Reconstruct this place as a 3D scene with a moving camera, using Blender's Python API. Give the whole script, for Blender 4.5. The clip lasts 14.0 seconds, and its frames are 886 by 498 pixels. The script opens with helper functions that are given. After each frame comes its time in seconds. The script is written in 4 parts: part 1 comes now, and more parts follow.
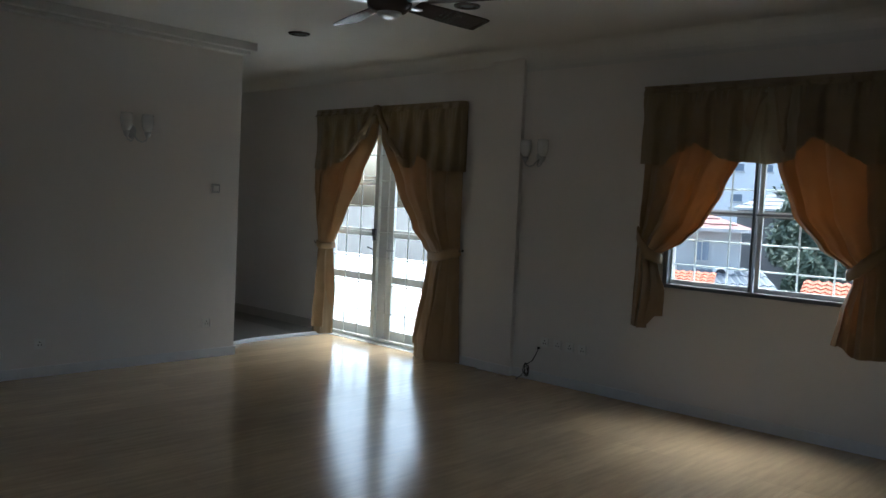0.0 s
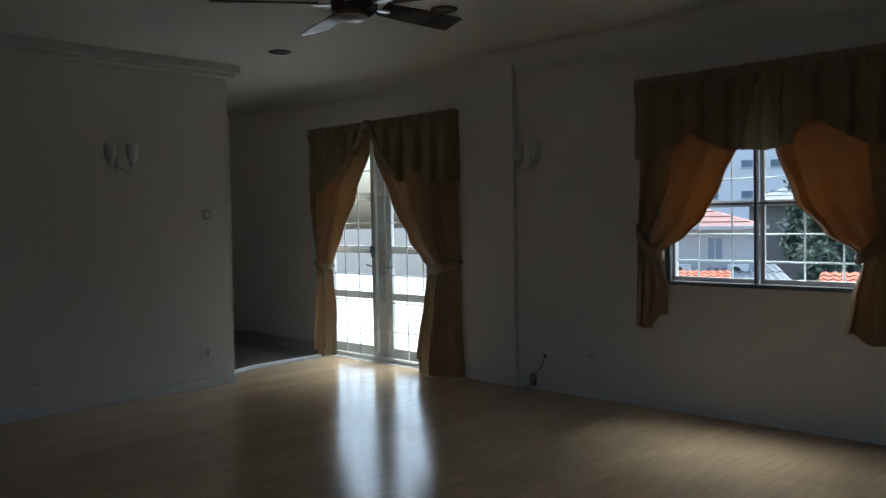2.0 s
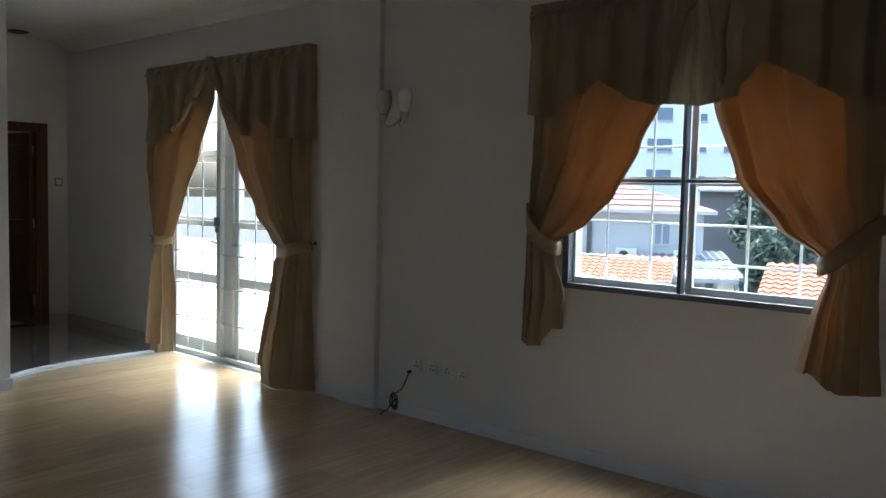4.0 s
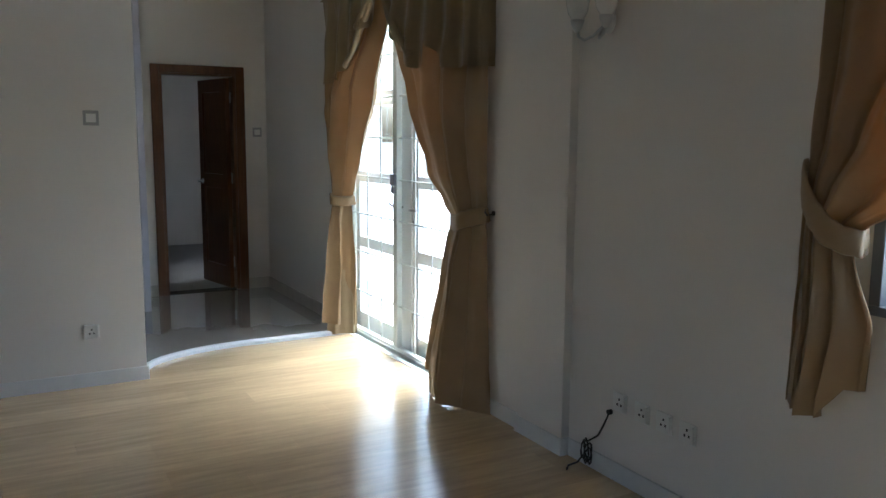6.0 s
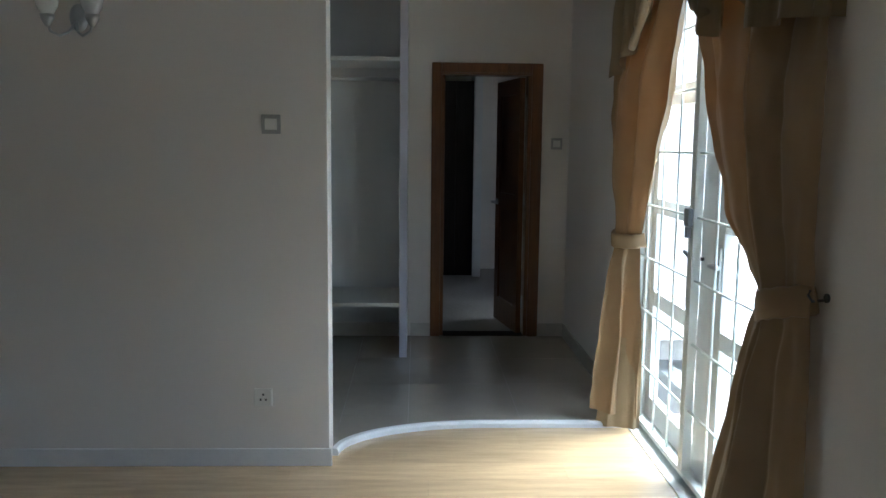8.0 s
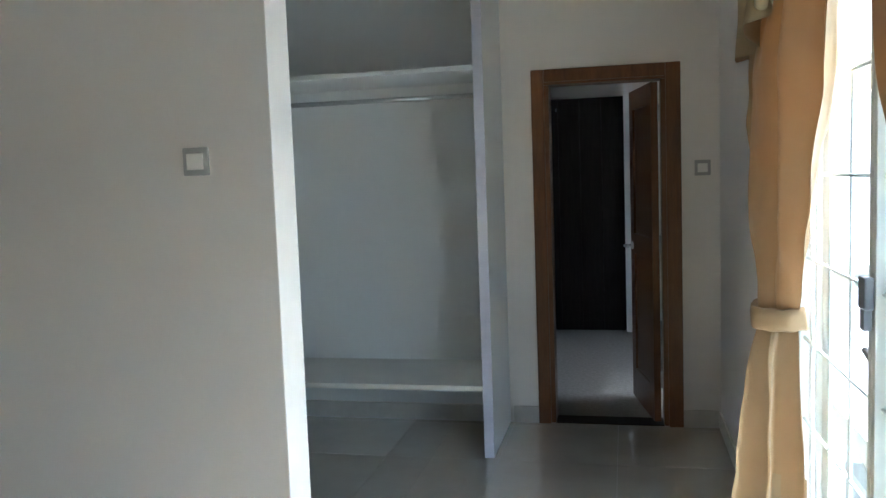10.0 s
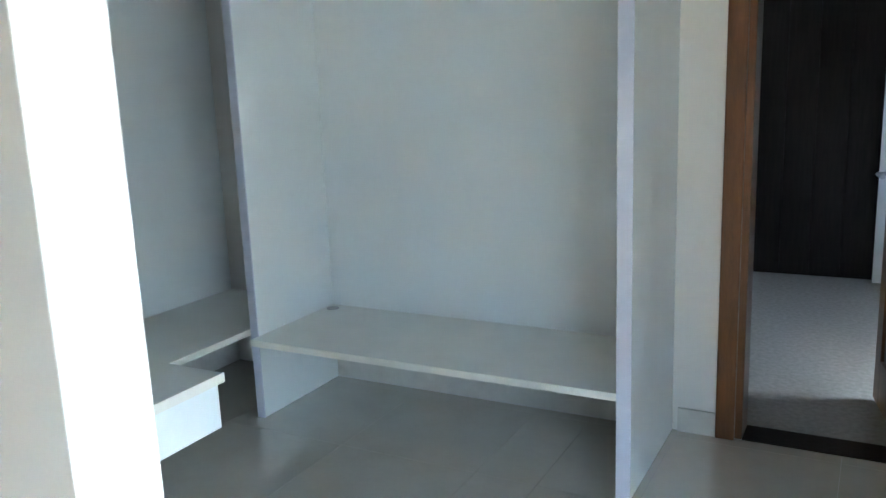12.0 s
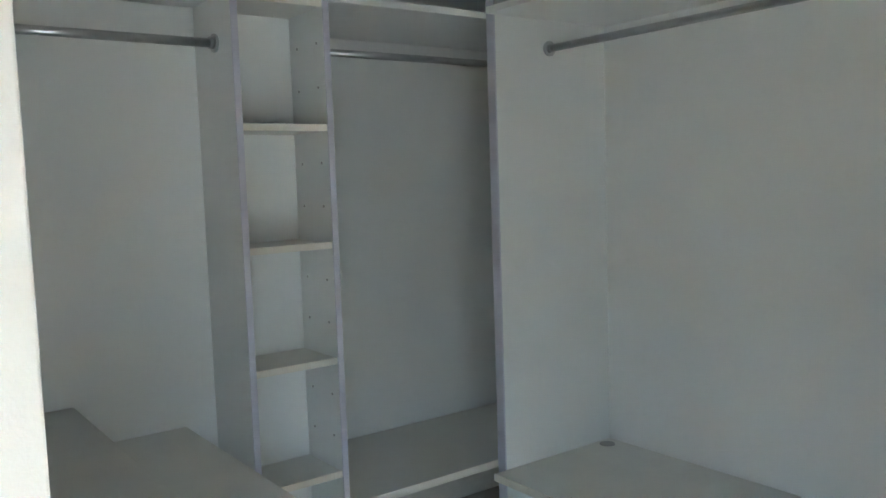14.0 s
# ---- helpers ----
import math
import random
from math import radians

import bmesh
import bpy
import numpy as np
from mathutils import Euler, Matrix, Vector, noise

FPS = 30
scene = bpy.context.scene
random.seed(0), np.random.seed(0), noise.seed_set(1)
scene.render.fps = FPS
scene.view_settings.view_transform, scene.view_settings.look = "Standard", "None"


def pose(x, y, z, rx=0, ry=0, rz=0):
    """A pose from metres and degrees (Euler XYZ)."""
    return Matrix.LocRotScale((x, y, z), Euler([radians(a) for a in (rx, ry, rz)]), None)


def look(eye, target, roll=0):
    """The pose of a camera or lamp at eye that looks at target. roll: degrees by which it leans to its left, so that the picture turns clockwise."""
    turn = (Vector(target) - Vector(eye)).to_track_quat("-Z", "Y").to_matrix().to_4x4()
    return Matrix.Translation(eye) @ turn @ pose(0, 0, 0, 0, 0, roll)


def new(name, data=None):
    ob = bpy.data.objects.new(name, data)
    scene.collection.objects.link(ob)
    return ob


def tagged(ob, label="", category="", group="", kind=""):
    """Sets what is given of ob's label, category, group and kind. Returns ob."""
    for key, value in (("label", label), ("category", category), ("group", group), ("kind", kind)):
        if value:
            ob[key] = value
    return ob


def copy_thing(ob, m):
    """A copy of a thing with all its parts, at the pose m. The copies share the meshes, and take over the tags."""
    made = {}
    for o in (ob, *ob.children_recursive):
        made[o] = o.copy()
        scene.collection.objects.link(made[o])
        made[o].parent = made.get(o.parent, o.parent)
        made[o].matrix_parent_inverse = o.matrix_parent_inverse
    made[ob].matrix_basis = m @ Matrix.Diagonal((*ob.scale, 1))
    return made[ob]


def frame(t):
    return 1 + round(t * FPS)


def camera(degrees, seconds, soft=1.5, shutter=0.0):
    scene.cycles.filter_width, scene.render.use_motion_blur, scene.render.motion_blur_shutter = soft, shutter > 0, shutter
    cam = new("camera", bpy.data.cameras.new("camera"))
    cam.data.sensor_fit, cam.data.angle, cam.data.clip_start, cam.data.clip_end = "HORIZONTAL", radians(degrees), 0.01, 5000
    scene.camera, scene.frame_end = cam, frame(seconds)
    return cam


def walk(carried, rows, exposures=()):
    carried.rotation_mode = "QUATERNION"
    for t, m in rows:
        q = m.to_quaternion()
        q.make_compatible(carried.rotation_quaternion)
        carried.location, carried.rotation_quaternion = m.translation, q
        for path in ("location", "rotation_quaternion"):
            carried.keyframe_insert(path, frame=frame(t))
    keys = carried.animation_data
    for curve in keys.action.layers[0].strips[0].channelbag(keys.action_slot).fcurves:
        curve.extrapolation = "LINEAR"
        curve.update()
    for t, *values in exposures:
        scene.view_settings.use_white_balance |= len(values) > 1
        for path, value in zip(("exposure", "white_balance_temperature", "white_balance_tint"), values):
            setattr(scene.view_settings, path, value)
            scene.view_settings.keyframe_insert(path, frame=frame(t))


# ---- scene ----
cam = camera(56.6, 14.0)
EXPOSURES = [(0.0, 2.15, 5480, 1), (1.5, 1.65, 5530, 1), (2.7, 1.86, 5480, 1), (5.0, 3.03, 5400, 1), (6.0, 3.18, 5350, 1), (7.0, 2.35, 5300, 0), (7.5, 2.47, 5300, 0), (8.0, 2.93, 5300, 0),
             (9.0, 3.25, 5300, -1), (11.4, 4.96, 5150, -3), (12.0, 4.91, 5100, -4), (12.5, 4.65, 5100, -4), (13.0, 4.45, 5250, -2), (13.5, 4.33, 5450, -1), (14.0, 4.25, 5700, -1)]
PATH = [
    (0, (-4.399, -6.883, 1.564), (-2.946, -5.513, 1.452), 2.7),
    (0.5, (-4.499, -6.951, 1.566), (-3.028, -5.6, 1.471), 1.8),
    (1, (-4.523, -6.981, 1.564), (-3.075, -5.604, 1.48), 1.9),
    (1.5, (-4.444, -6.965, 1.546), (-3.033, -5.552, 1.435), 0.6),
    (2, (-4.171, -6.872, 1.51), (-2.74, -5.476, 1.439), -1.1),
    (2.5, (-3.811, -6.769, 1.488), (-2.273, -5.491, 1.439), 1.2),
    (2.7, (-3.629, -6.697, 1.488), (-2.025, -5.503, 1.45), 3.1),
    (4.8, (-1.648, -5.93, 1.505), (-0.26, -4.497, 1.36), 1.1),
    (5, (-1.478, -5.848, 1.509), (-0.138, -4.367, 1.409), 2.0),
    (5.5, (-1.124, -5.578, 1.518), (0.098, -3.999, 1.397), 3.7),
    (6, (-0.79, -5.223, 1.523), (0.167, -3.489, 1.245), 0.4),
    (6.5, (-0.414, -4.885, 1.506), (0.196, -3.001, 1.221), -2.0),
    (7, (-0.151, -4.481, 1.493), (0.311, -2.552, 1.238), 1.0),
    (7.5, (0.079, -4.085, 1.512), (0.314, -2.116, 1.257), -1.9),
    (8, (0.408, -3.758, 1.525), (0.471, -1.775, 1.268), 0.6),
    (8.5, (0.616, -3.398, 1.507), (0.692, -1.417, 1.245), 1.2),
    (9, (0.78, -3.041, 1.521), (0.686, -1.06, 1.266), -0.9),
    (9.2, (0.849, -2.912, 1.526), (0.538, -0.94, 1.406), -1.9),
    (11.3, (1.112, -1.259, 1.523), (0.552, 0.638, 1.227), -2.6),
    (11.5, (1.099, -1.1, 1.517), (0.432, 0.764, 1.228), -2.2),
    (12, (1.037, -0.735, 1.495), (0.109, 0.99, 1.089), -2.2),
    (12.5, (1.088, -0.475, 1.494), (-0.142, 1.04, 1.06), 0.3),
    (13, (1.068, -0.27, 1.492), (-0.234, 1.174, 1.023), 0.7),
    (13.5, (0.999, -0.103, 1.501), (-0.452, 1.243, 1.213), -0.8),
    (14, (0.917, 0.003, 1.503), (-0.683, 1.191, 1.328), -1.9),
]
walk(cam, [(t, look(eye, target, roll)) for t, eye, target, roll in PATH], EXPOSURES)

# ---- world and light: bright overcast day ----
world = bpy.data.worlds.new("overcast_sky")
scene.world = world
world.use_nodes = True
wn = world.node_tree
wn.nodes.clear()
sky = wn.nodes.new("ShaderNodeTexSky")
sky.sky_type = "NISHITA"
sky.sun_disc = False
sky.sun_elevation, sky.sun_rotation = radians(63), radians(70)
sky.air_density, sky.dust_density, sky.ozone_density = 1.0, 6.0, 1.0
haze = wn.nodes.new("ShaderNodeHueSaturation")
haze.inputs["Saturation"].default_value = 0.8
bg = wn.nodes.new("ShaderNodeBackground")
bg.inputs["Strength"].default_value = 0.15
wout = wn.nodes.new("ShaderNodeOutputWorld")
wn.links.new(sky.outputs[0], haze.inputs["Color"])
wn.links.new(haze.outputs[0], bg.inputs["Color"])
wn.links.new(bg.outputs[0], wout.inputs["Surface"])
sun_data = bpy.data.lights.new("sun", "SUN")
sun_data.energy, sun_data.angle, sun_data.color = 1.35, radians(50), (1.0, 0.975, 0.94)
sun = new("sun", sun_data)
sun.matrix_world = look((22, 8, 46), (0, 0, 0))


# ---- materials ----
def mat(name, rgb, rough=0.6, metal=0.0, vary=0.08, scale=6.0, bump=0.0, bump_scale=60.0, coat=0.0, coat_rough=0.17, stretch=(1, 1, 1), island=0.0, spec=0.5):
    """A surface with broad blotches, fine grain and relief."""
    m = bpy.data.materials.new(name)
    m.use_nodes = True
    nt = m.node_tree
    b = nt.nodes["Principled BSDF"]
    b.inputs["Roughness"].default_value = rough
    b.inputs["Metallic"].default_value = metal
    b.inputs["Coat Weight"].default_value = coat
    b.inputs["Coat Roughness"].default_value = coat_rough
    b.inputs["Specular IOR Level"].default_value = spec
    co = nt.nodes.new("ShaderNodeNewGeometry")
    mp = nt.nodes.new("ShaderNodeMapping")
    mp.inputs["Scale"].default_value = stretch
    nt.links.new(co.outputs["Position"], mp.inputs["Vector"])
    n1 = nt.nodes.new("ShaderNodeTexNoise")
    n1.inputs["Scale"].default_value, n1.inputs["Detail"].default_value = scale, 4
    n2 = nt.nodes.new("ShaderNodeTexNoise")
    n2.inputs["Scale"].default_value, n2.inputs["Detail"].default_value = bump_scale, 3
    for n in (n1, n2):
        nt.links.new(mp.outputs[0], n.inputs["Vector"])
    mix = nt.nodes.new("ShaderNodeMath")
    mix.operation = "MULTIPLY_ADD"
    nt.links.new(n2.outputs[0], mix.inputs[0])
    mix.inputs[1].default_value = 0.4
    nt.links.new(n1.outputs[0], mix.inputs[2])
    ramp = nt.nodes.new("ShaderNodeMapRange")
    ramp.inputs[1].default_value, ramp.inputs[2].default_value = 0.4, 1.0
    ramp.inputs[3].default_value, ramp.inputs[4].default_value = 1 - vary, 1 + vary
    nt.links.new(mix.outputs[0], ramp.inputs[0])
    val = ramp.outputs[0]
    if island:
        info = nt.nodes.new("ShaderNodeObjectInfo")
        r2 = nt.nodes.new("ShaderNodeMapRange")
        r2.inputs[3].default_value, r2.inputs[4].default_value = 1 - island, 1 + island
        nt.links.new(info.outputs["Random"], r2.inputs[0])
        mul = nt.nodes.new("ShaderNodeMath")
        mul.operation = "MULTIPLY"
        nt.links.new(val, mul.inputs[0])
        nt.links.new(r2.outputs[0], mul.inputs[1])
        val = mul.outputs[0]
    sc = nt.nodes.new("ShaderNodeVectorMath")
    sc.operation = "SCALE"
    sc.inputs[0].default_value = rgb
    nt.links.new(val, sc.inputs["Scale"])
    nt.links.new(sc.outputs[0], b.inputs["Base Color"])
    if bump:
        bp = nt.nodes.new("ShaderNodeBump")
        bp.inputs["Strength"].default_value, bp.inputs["Distance"].default_value = bump, 0.004
        nt.links.new(n2.outputs[0], bp.inputs["Height"])
        nt.links.new(bp.outputs[0], b.inputs["Normal"])
    return m


def glass(name):
    m = bpy.data.materials.new(name)
    m.use_nodes = True
    nt = m.node_tree
    nt.nodes.remove(nt.nodes["Principled BSDF"])
    tr = nt.nodes.new("ShaderNodeBsdfTransparent")
    gl = nt.nodes.new("ShaderNodeBsdfGlossy")
    gl.inputs["Roughness"].default_value = 0.02
    lw = nt.nodes.new("ShaderNodeLayerWeight")
    fr = nt.nodes.new("ShaderNodeMapRange")
    fr.inputs[1].default_value, fr.inputs[2].default_value = 0.45, 1.0
    fr.inputs[3].default_value, fr.inputs[4].default_value = 0.02, 0.3
    nt.links.new(lw.outputs["Facing"], fr.inputs[0])
    mx = nt.nodes.new("ShaderNodeMixShader")
    nt.links.new(fr.outputs[0], mx.inputs[0])
    nt.links.new(tr.outputs[0], mx.inputs[1])
    nt.links.new(gl.outputs[0], mx.inputs[2])
    nt.links.new(mx.outputs[0], nt.nodes["Material Output"].inputs["Surface"])
    tr.inputs[0].default_value = (0.97, 0.985, 0.985, 1)
    return m


def cloth(name, rgb, through_rgb, part_through):
    """Woven fabric that lets some light through."""
    m = mat(name, rgb, 0.48, vary=0.16, scale=4, bump=0.25, bump_scale=500)
    nt = m.node_tree
    b = nt.nodes["Principled BSDF"]
    b.inputs["Sheen Weight"].default_value = 0.08
    tl = nt.nodes.new("ShaderNodeBsdfTranslucent")
    tl.inputs[0].default_value = (*through_rgb, 1)
    mx = nt.nodes.new("ShaderNodeMixShader")
    mx.inputs[0].default_value = part_through
    nt.links.new(b.outputs[0], mx.inputs[1])
    nt.links.new(tl.outputs[0], mx.inputs[2])
    nt.links.new(mx.outputs[0], nt.nodes["Material Output"].inputs["Surface"])
    return m


WALL = mat("wall_paint", (0.79, 0.755, 0.715), 0.7, vary=0.03, scale=1.5, bump=0.12, bump_scale=160)
CEIL = mat("ceiling_paint", (0.70, 0.69, 0.66), 0.75, vary=0.03, scale=1.2, bump=0.08, bump_scale=120)
TRIM = mat("white_gloss_trim", (0.76, 0.76, 0.76), 0.4, vary=0.05, scale=8)
LAMINATE = mat("maple_laminate", (0.58, 0.425, 0.25), 0.19, vary=0.2, scale=3.0, bump=0.015, bump_scale=30, stretch=(1, 9, 1), island=0.09, spec=1.0, coat=0.25)
TILE = mat("polished_porcelain", (0.48, 0.435, 0.37), 0.1, vary=0.05, scale=7, bump=0.0, bump_scale=50, island=0.012, spec=1.0, coat=1.0, coat_rough=0.035)
TILE.node_tree.nodes["Principled BSDF"].inputs["Coat IOR"].default_value = 1.9
GROUT = mat("grey_grout", (0.42, 0.4, 0.38), 0.8, vary=0.1, scale=20)
SKIRT = mat("tile_skirting", (0.62, 0.59, 0.54), 0.25, vary=0.08, scale=9)
MELAMINE = mat("white_melamine", (0.80, 0.815, 0.81), 0.38, vary=0.025, scale=2.5, bump=0.02, bump_scale=200)
EDGE = mat("lilac_edge_band", (0.6, 0.6, 0.69), 0.4, vary=0.04, scale=10)
BENCH = mat("pale_grey_melamine", (0.73, 0.725, 0.685), 0.42, vary=0.05, scale=5, bump=0.02, bump_scale=200)
CREAM = mat("cream_edge_band", (0.78, 0.74, 0.66), 0.45, vary=0.05, scale=10)
STEEL = mat("satin_steel", (0.55, 0.56, 0.57), 0.3, metal=1.0, vary=0.05, scale=12)
DARKSTEEL = mat("dark_metal", (0.08, 0.08, 0.085), 0.4, metal=0.7, vary=0.1, scale=12)
WOOD = mat("mahogany_stain", (0.14, 0.054, 0.016), 0.38, vary=0.35, scale=5, bump=0.08, bump_scale=40, stretch=(9, 9, 0.9))
DARKWOOD = mat("dark_wenge", (0.016, 0.011, 0.0095), 0.65, spec=0.2, vary=0.4, scale=6, bump=0.1, bump_scale=40, stretch=(9, 9, 0.8))
CARPET = mat("grey_carpet", (0.33, 0.31, 0.29), 0.95, vary=0.2, scale=40, bump=0.5, bump_scale=300)
ALU = mat("white_powder_aluminium", (0.8, 0.82, 0.81), 0.35, vary=0.05, scale=8)
FRAMEDARK = mat("grey_aluminium", (0.2, 0.21, 0.235), 0.4, metal=0.2, vary=0.06, scale=10)
GRILLE = mat("painted_grille_steel", (0.72, 0.76, 0.74), 0.4, vary=0.06, scale=14)
PLASTIC = mat("white_plastic", (0.82, 0.81, 0.78), 0.3, vary=0.03, scale=20)
GREYPLASTIC = mat("grey_plastic", (0.4, 0.4, 0.4), 0.4, vary=0.04, scale=20)
BLACK = mat("black_rubber", (0.02, 0.02, 0.022), 0.5, vary=0.15, scale=30)
FANBROWN = mat("fan_brown", (0.07, 0.05, 0.042), 0.24, vary=0.15, scale=10, stretch=(1, 1, 1))
FROST = mat("frosted_glass", (0.86, 0.86, 0.84), 0.15, vary=0.04, scale=12)
clear = FROST.node_tree.nodes.new("ShaderNodeBsdfTransparent")
frost_mix = FROST.node_tree.nodes.new("ShaderNodeMixShader")
frost_mix.inputs[0].default_value = 0.12
FROST.node_tree.links.new(FROST.node_tree.nodes["Principled BSDF"].outputs[0], frost_mix.inputs[1])
FROST.node_tree.links.new(clear.outputs[0], frost_mix.inputs[2])
FROST.node_tree.links.new(frost_mix.outputs[0], FROST.node_tree.nodes["Material Output"].inputs["Surface"])
CURTAIN = cloth("gold_curtain_cloth", (0.29, 0.20, 0.105), (0.9, 0.25, 0.035), 0.025)
LINED = cloth("gold_lined_curtain_cloth", (0.30, 0.20, 0.10), (0.85, 0.3, 0.07), 0.011)
# Paler, more translucent gold: daylight behind the centre panel is put into the colour.
BACKLIT = cloth("backlit_pale_gold_cloth", (0.34, 0.28, 0.18), (0.8, 0.6, 0.3), 0.03)
VALANCE = cloth("gold_valance_cloth", (0.285, 0.215, 0.122), (0.55, 0.38, 0.18), 0.016)
GLASS = glass("clear_glass")
PLASTER = mat("white_house_plaster", (0.52, 0.525, 0.52), 0.8, vary=0.06, scale=0.7)
GREYWALL = mat("grey_house_plaster", (0.22, 0.21, 0.2), 0.85, vary=0.1, scale=0.8)
ROOFTILE = mat("orange_roof_tile", (0.38, 0.10, 0.045), 0.75, vary=0.2, scale=3, island=0.1)
REDROOF = mat("dull_red_roof", (0.24, 0.12, 0.105), 0.8, vary=0.15, scale=2)
SHEET = mat("grey_roof_sheet", (0.17, 0.19, 0.215), 0.5, vary=0.12, scale=1.5)
WHITEWASH = mat("bright_whitewash", (0.86, 0.87, 0.88), 0.8, vary=0.03, scale=0.7)
GROUND = mat("concrete_ground", (0.06, 0.058, 0.055), 0.9, vary=0.15, scale=0.6)
# Glare on the distant panes is put into this lighter blue.
PANE = mat("glare_blue_glass", (0.2, 0.245, 0.31), 0.2, vary=0.15, scale=0.5)
# Leaf green lightened, so that distance haze is part of the colour.
LEAF = mat("hazed_leaf_green", (0.085, 0.115, 0.08), 0.6, vary=0.35, scale=2)
BARK = mat("bark", (0.14, 0.1, 0.07), 0.9, vary=0.3, scale=8)
CARPAINT = mat("white_car_paint", (0.75, 0.76, 0.78), 0.2, vary=0.02, scale=3, coat=0.6)


# ---- building helpers ----
def box(bm, x0, x1, y0, y1, z0, z1):
    vs = [bm.verts.new((x, y, z)) for x in (x0, x1) for y in (y0, y1) for z in (z0, z1)]
    for q in ((0, 1, 3, 2), (4, 6, 7, 5), (0, 4, 5, 1), (2, 3, 7, 6), (0, 2, 6, 4), (1, 5, 7, 3)):
        bm.faces.new([vs[i] for i in q])
    return vs


def cyl(bm, p, q, r, n=12, r2=None):
    """A capped rod from p to q."""
    p, q = Vector(p), Vector(q)
    r2 = r if r2 is None else r2
    turn = (q - p).to_track_quat("Z", "Y")
    rings = []
    for c, rad in ((p, r), (q, r2)):
        rings.append([bm.verts.new(c + turn @ Vector((rad * math.cos(2 * math.pi * i / n), rad * math.sin(2 * math.pi * i / n), 0))) for i in range(n)])
    for i in range(n):
        f = bm.faces.new((rings[0][i], rings[0][(i + 1) % n], rings[1][(i + 1) % n], rings[1][i]))
        f.smooth = True
    bm.faces.new(rings[0][::-1])
    bm.faces.new(rings[1])


def tube(bm, pts, r, n=8):
    """A bent rod through the points."""
    pts = [Vector(p) for p in pts]
    rings = []
    for k, p in enumerate(pts):
        d = pts[min(k + 1, len(pts) - 1)] - pts[max(k - 1, 0)]
        turn = d.to_track_quat("Z", "Y")
        rings.append([bm.verts.new(p + turn @ Vector((r * math.cos(2 * math.pi * i / n), r * math.sin(2 * math.pi * i / n), 0))) for i in range(n)])
    for a, b in zip(rings, rings[1:]):
        for i in range(n):
            f = bm.faces.new((a[i], a[(i + 1) % n], b[(i + 1) % n], b[i]))
            f.smooth = True
    bm.faces.new(rings[0][::-1])
    bm.faces.new(rings[-1])


def lathe(bm, c, profile, n=24, axis="z"):
    """A turned shape: profile of (radius, height) about c."""
    c = Vector(c)
    rings = []
    for r, h in profile:
        ring = []
        for i in range(n):
            a = 2 * math.pi * i / n
            u, v = r * math.cos(a), r * math.sin(a)
            off = {"z": (u, v, h), "y": (u, h, v), "x": (h, u, v)}[axis]
            ring.append(bm.verts.new(c + Vector(off)))
        rings.append(ring)
    for a, b in zip(rings, rings[1:]):
        for i in range(n):
            f = bm.faces.new((a[i], a[(i + 1) % n], b[(i + 1) % n], b[i]))
            f.smooth = True
    bmesh.ops.recalc_face_normals(bm, faces=bm.faces)


def bevelled(bm, w=0.003, seg=2):
    bmesh.ops.recalc_face_normals(bm, faces=bm.faces)
    bmesh.ops.bevel(bm, geom=[e for e in bm.edges if e.calc_face_angle(0) > 0.6], offset=w, segments=seg, affect="EDGES", profile=0.6)
    return bm


def mesh_of(name, bm, material):
    bmesh.ops.recalc_face_normals(bm, faces=bm.faces)
    me = bpy.data.meshes.new(name)
    bm.to_mesh(me)
    bm.free()
    me.materials.append(material)
    return me


def part(name, bm, material, parent=None, label=""):
    ob = new(name, mesh_of(name, bm, material))
    if parent is not None:
        ob.parent = parent
    return tagged(ob, label)


def empty(name, loc, label, category, group="", kind=""):
    ob = new(name)
    ob.empty_display_size = 0.1
    return tagged(ob, label, category, group, kind)


def block(name, dims, material, parent=None, label="", bev=0.003):
    bm = bmesh.new()
    box(bm, *dims)
    if bev:
        bevelled(bm, bev)
    return part(name, bm, material, parent, label)


def structure(name, boxes, material, label, category="wall", bev=0.0):
    bm = bmesh.new()
    for d in boxes:
        box(bm, *d)
    if bev:
        bevelled(bm, bev)
    return tagged(part(name, bm, material), label, category, kind="structure")


# ---- plan ----
XW = 1.575      # window wall, inner face
XF = 1.555      # the same wall beside the french door
XP = 1.53       # face of the shallow pilaster between the two
YN = 2.52       # door wall beyond the tiled landing
CEILING = 2.98
TILE_Z = 0.03
FD = (-1.08, 0.72, 2.42)            # french door opening: y from, y to, top
WIN = (-5.17, -3.67, 0.975, 2.30)   # window opening
OUT = 1.775

PIL = (-2.20, -1.83)                # the pilaster: y from, y to
wall_east = structure("wall_east", [
    (XW, OUT, -9.2, WIN[0], 0, 3.1), (XW, OUT, WIN[1], PIL[0], 0, 3.1),
    (XW, OUT, WIN[0], WIN[1], 0, WIN[2]), (XW, OUT, WIN[0], WIN[1], WIN[3], 3.1), (XP, OUT, PIL[0], PIL[1], 0, 3.1),
    (XF, OUT, PIL[1], FD[0], 0, 3.1), (XF, OUT, FD[0], FD[1], FD[2], 3.1), (XF, OUT, FD[1], 2.67, 0, 3.1)],
    WALL, "off-white painted plaster wall with a french door, a window and a shallow pilaster")

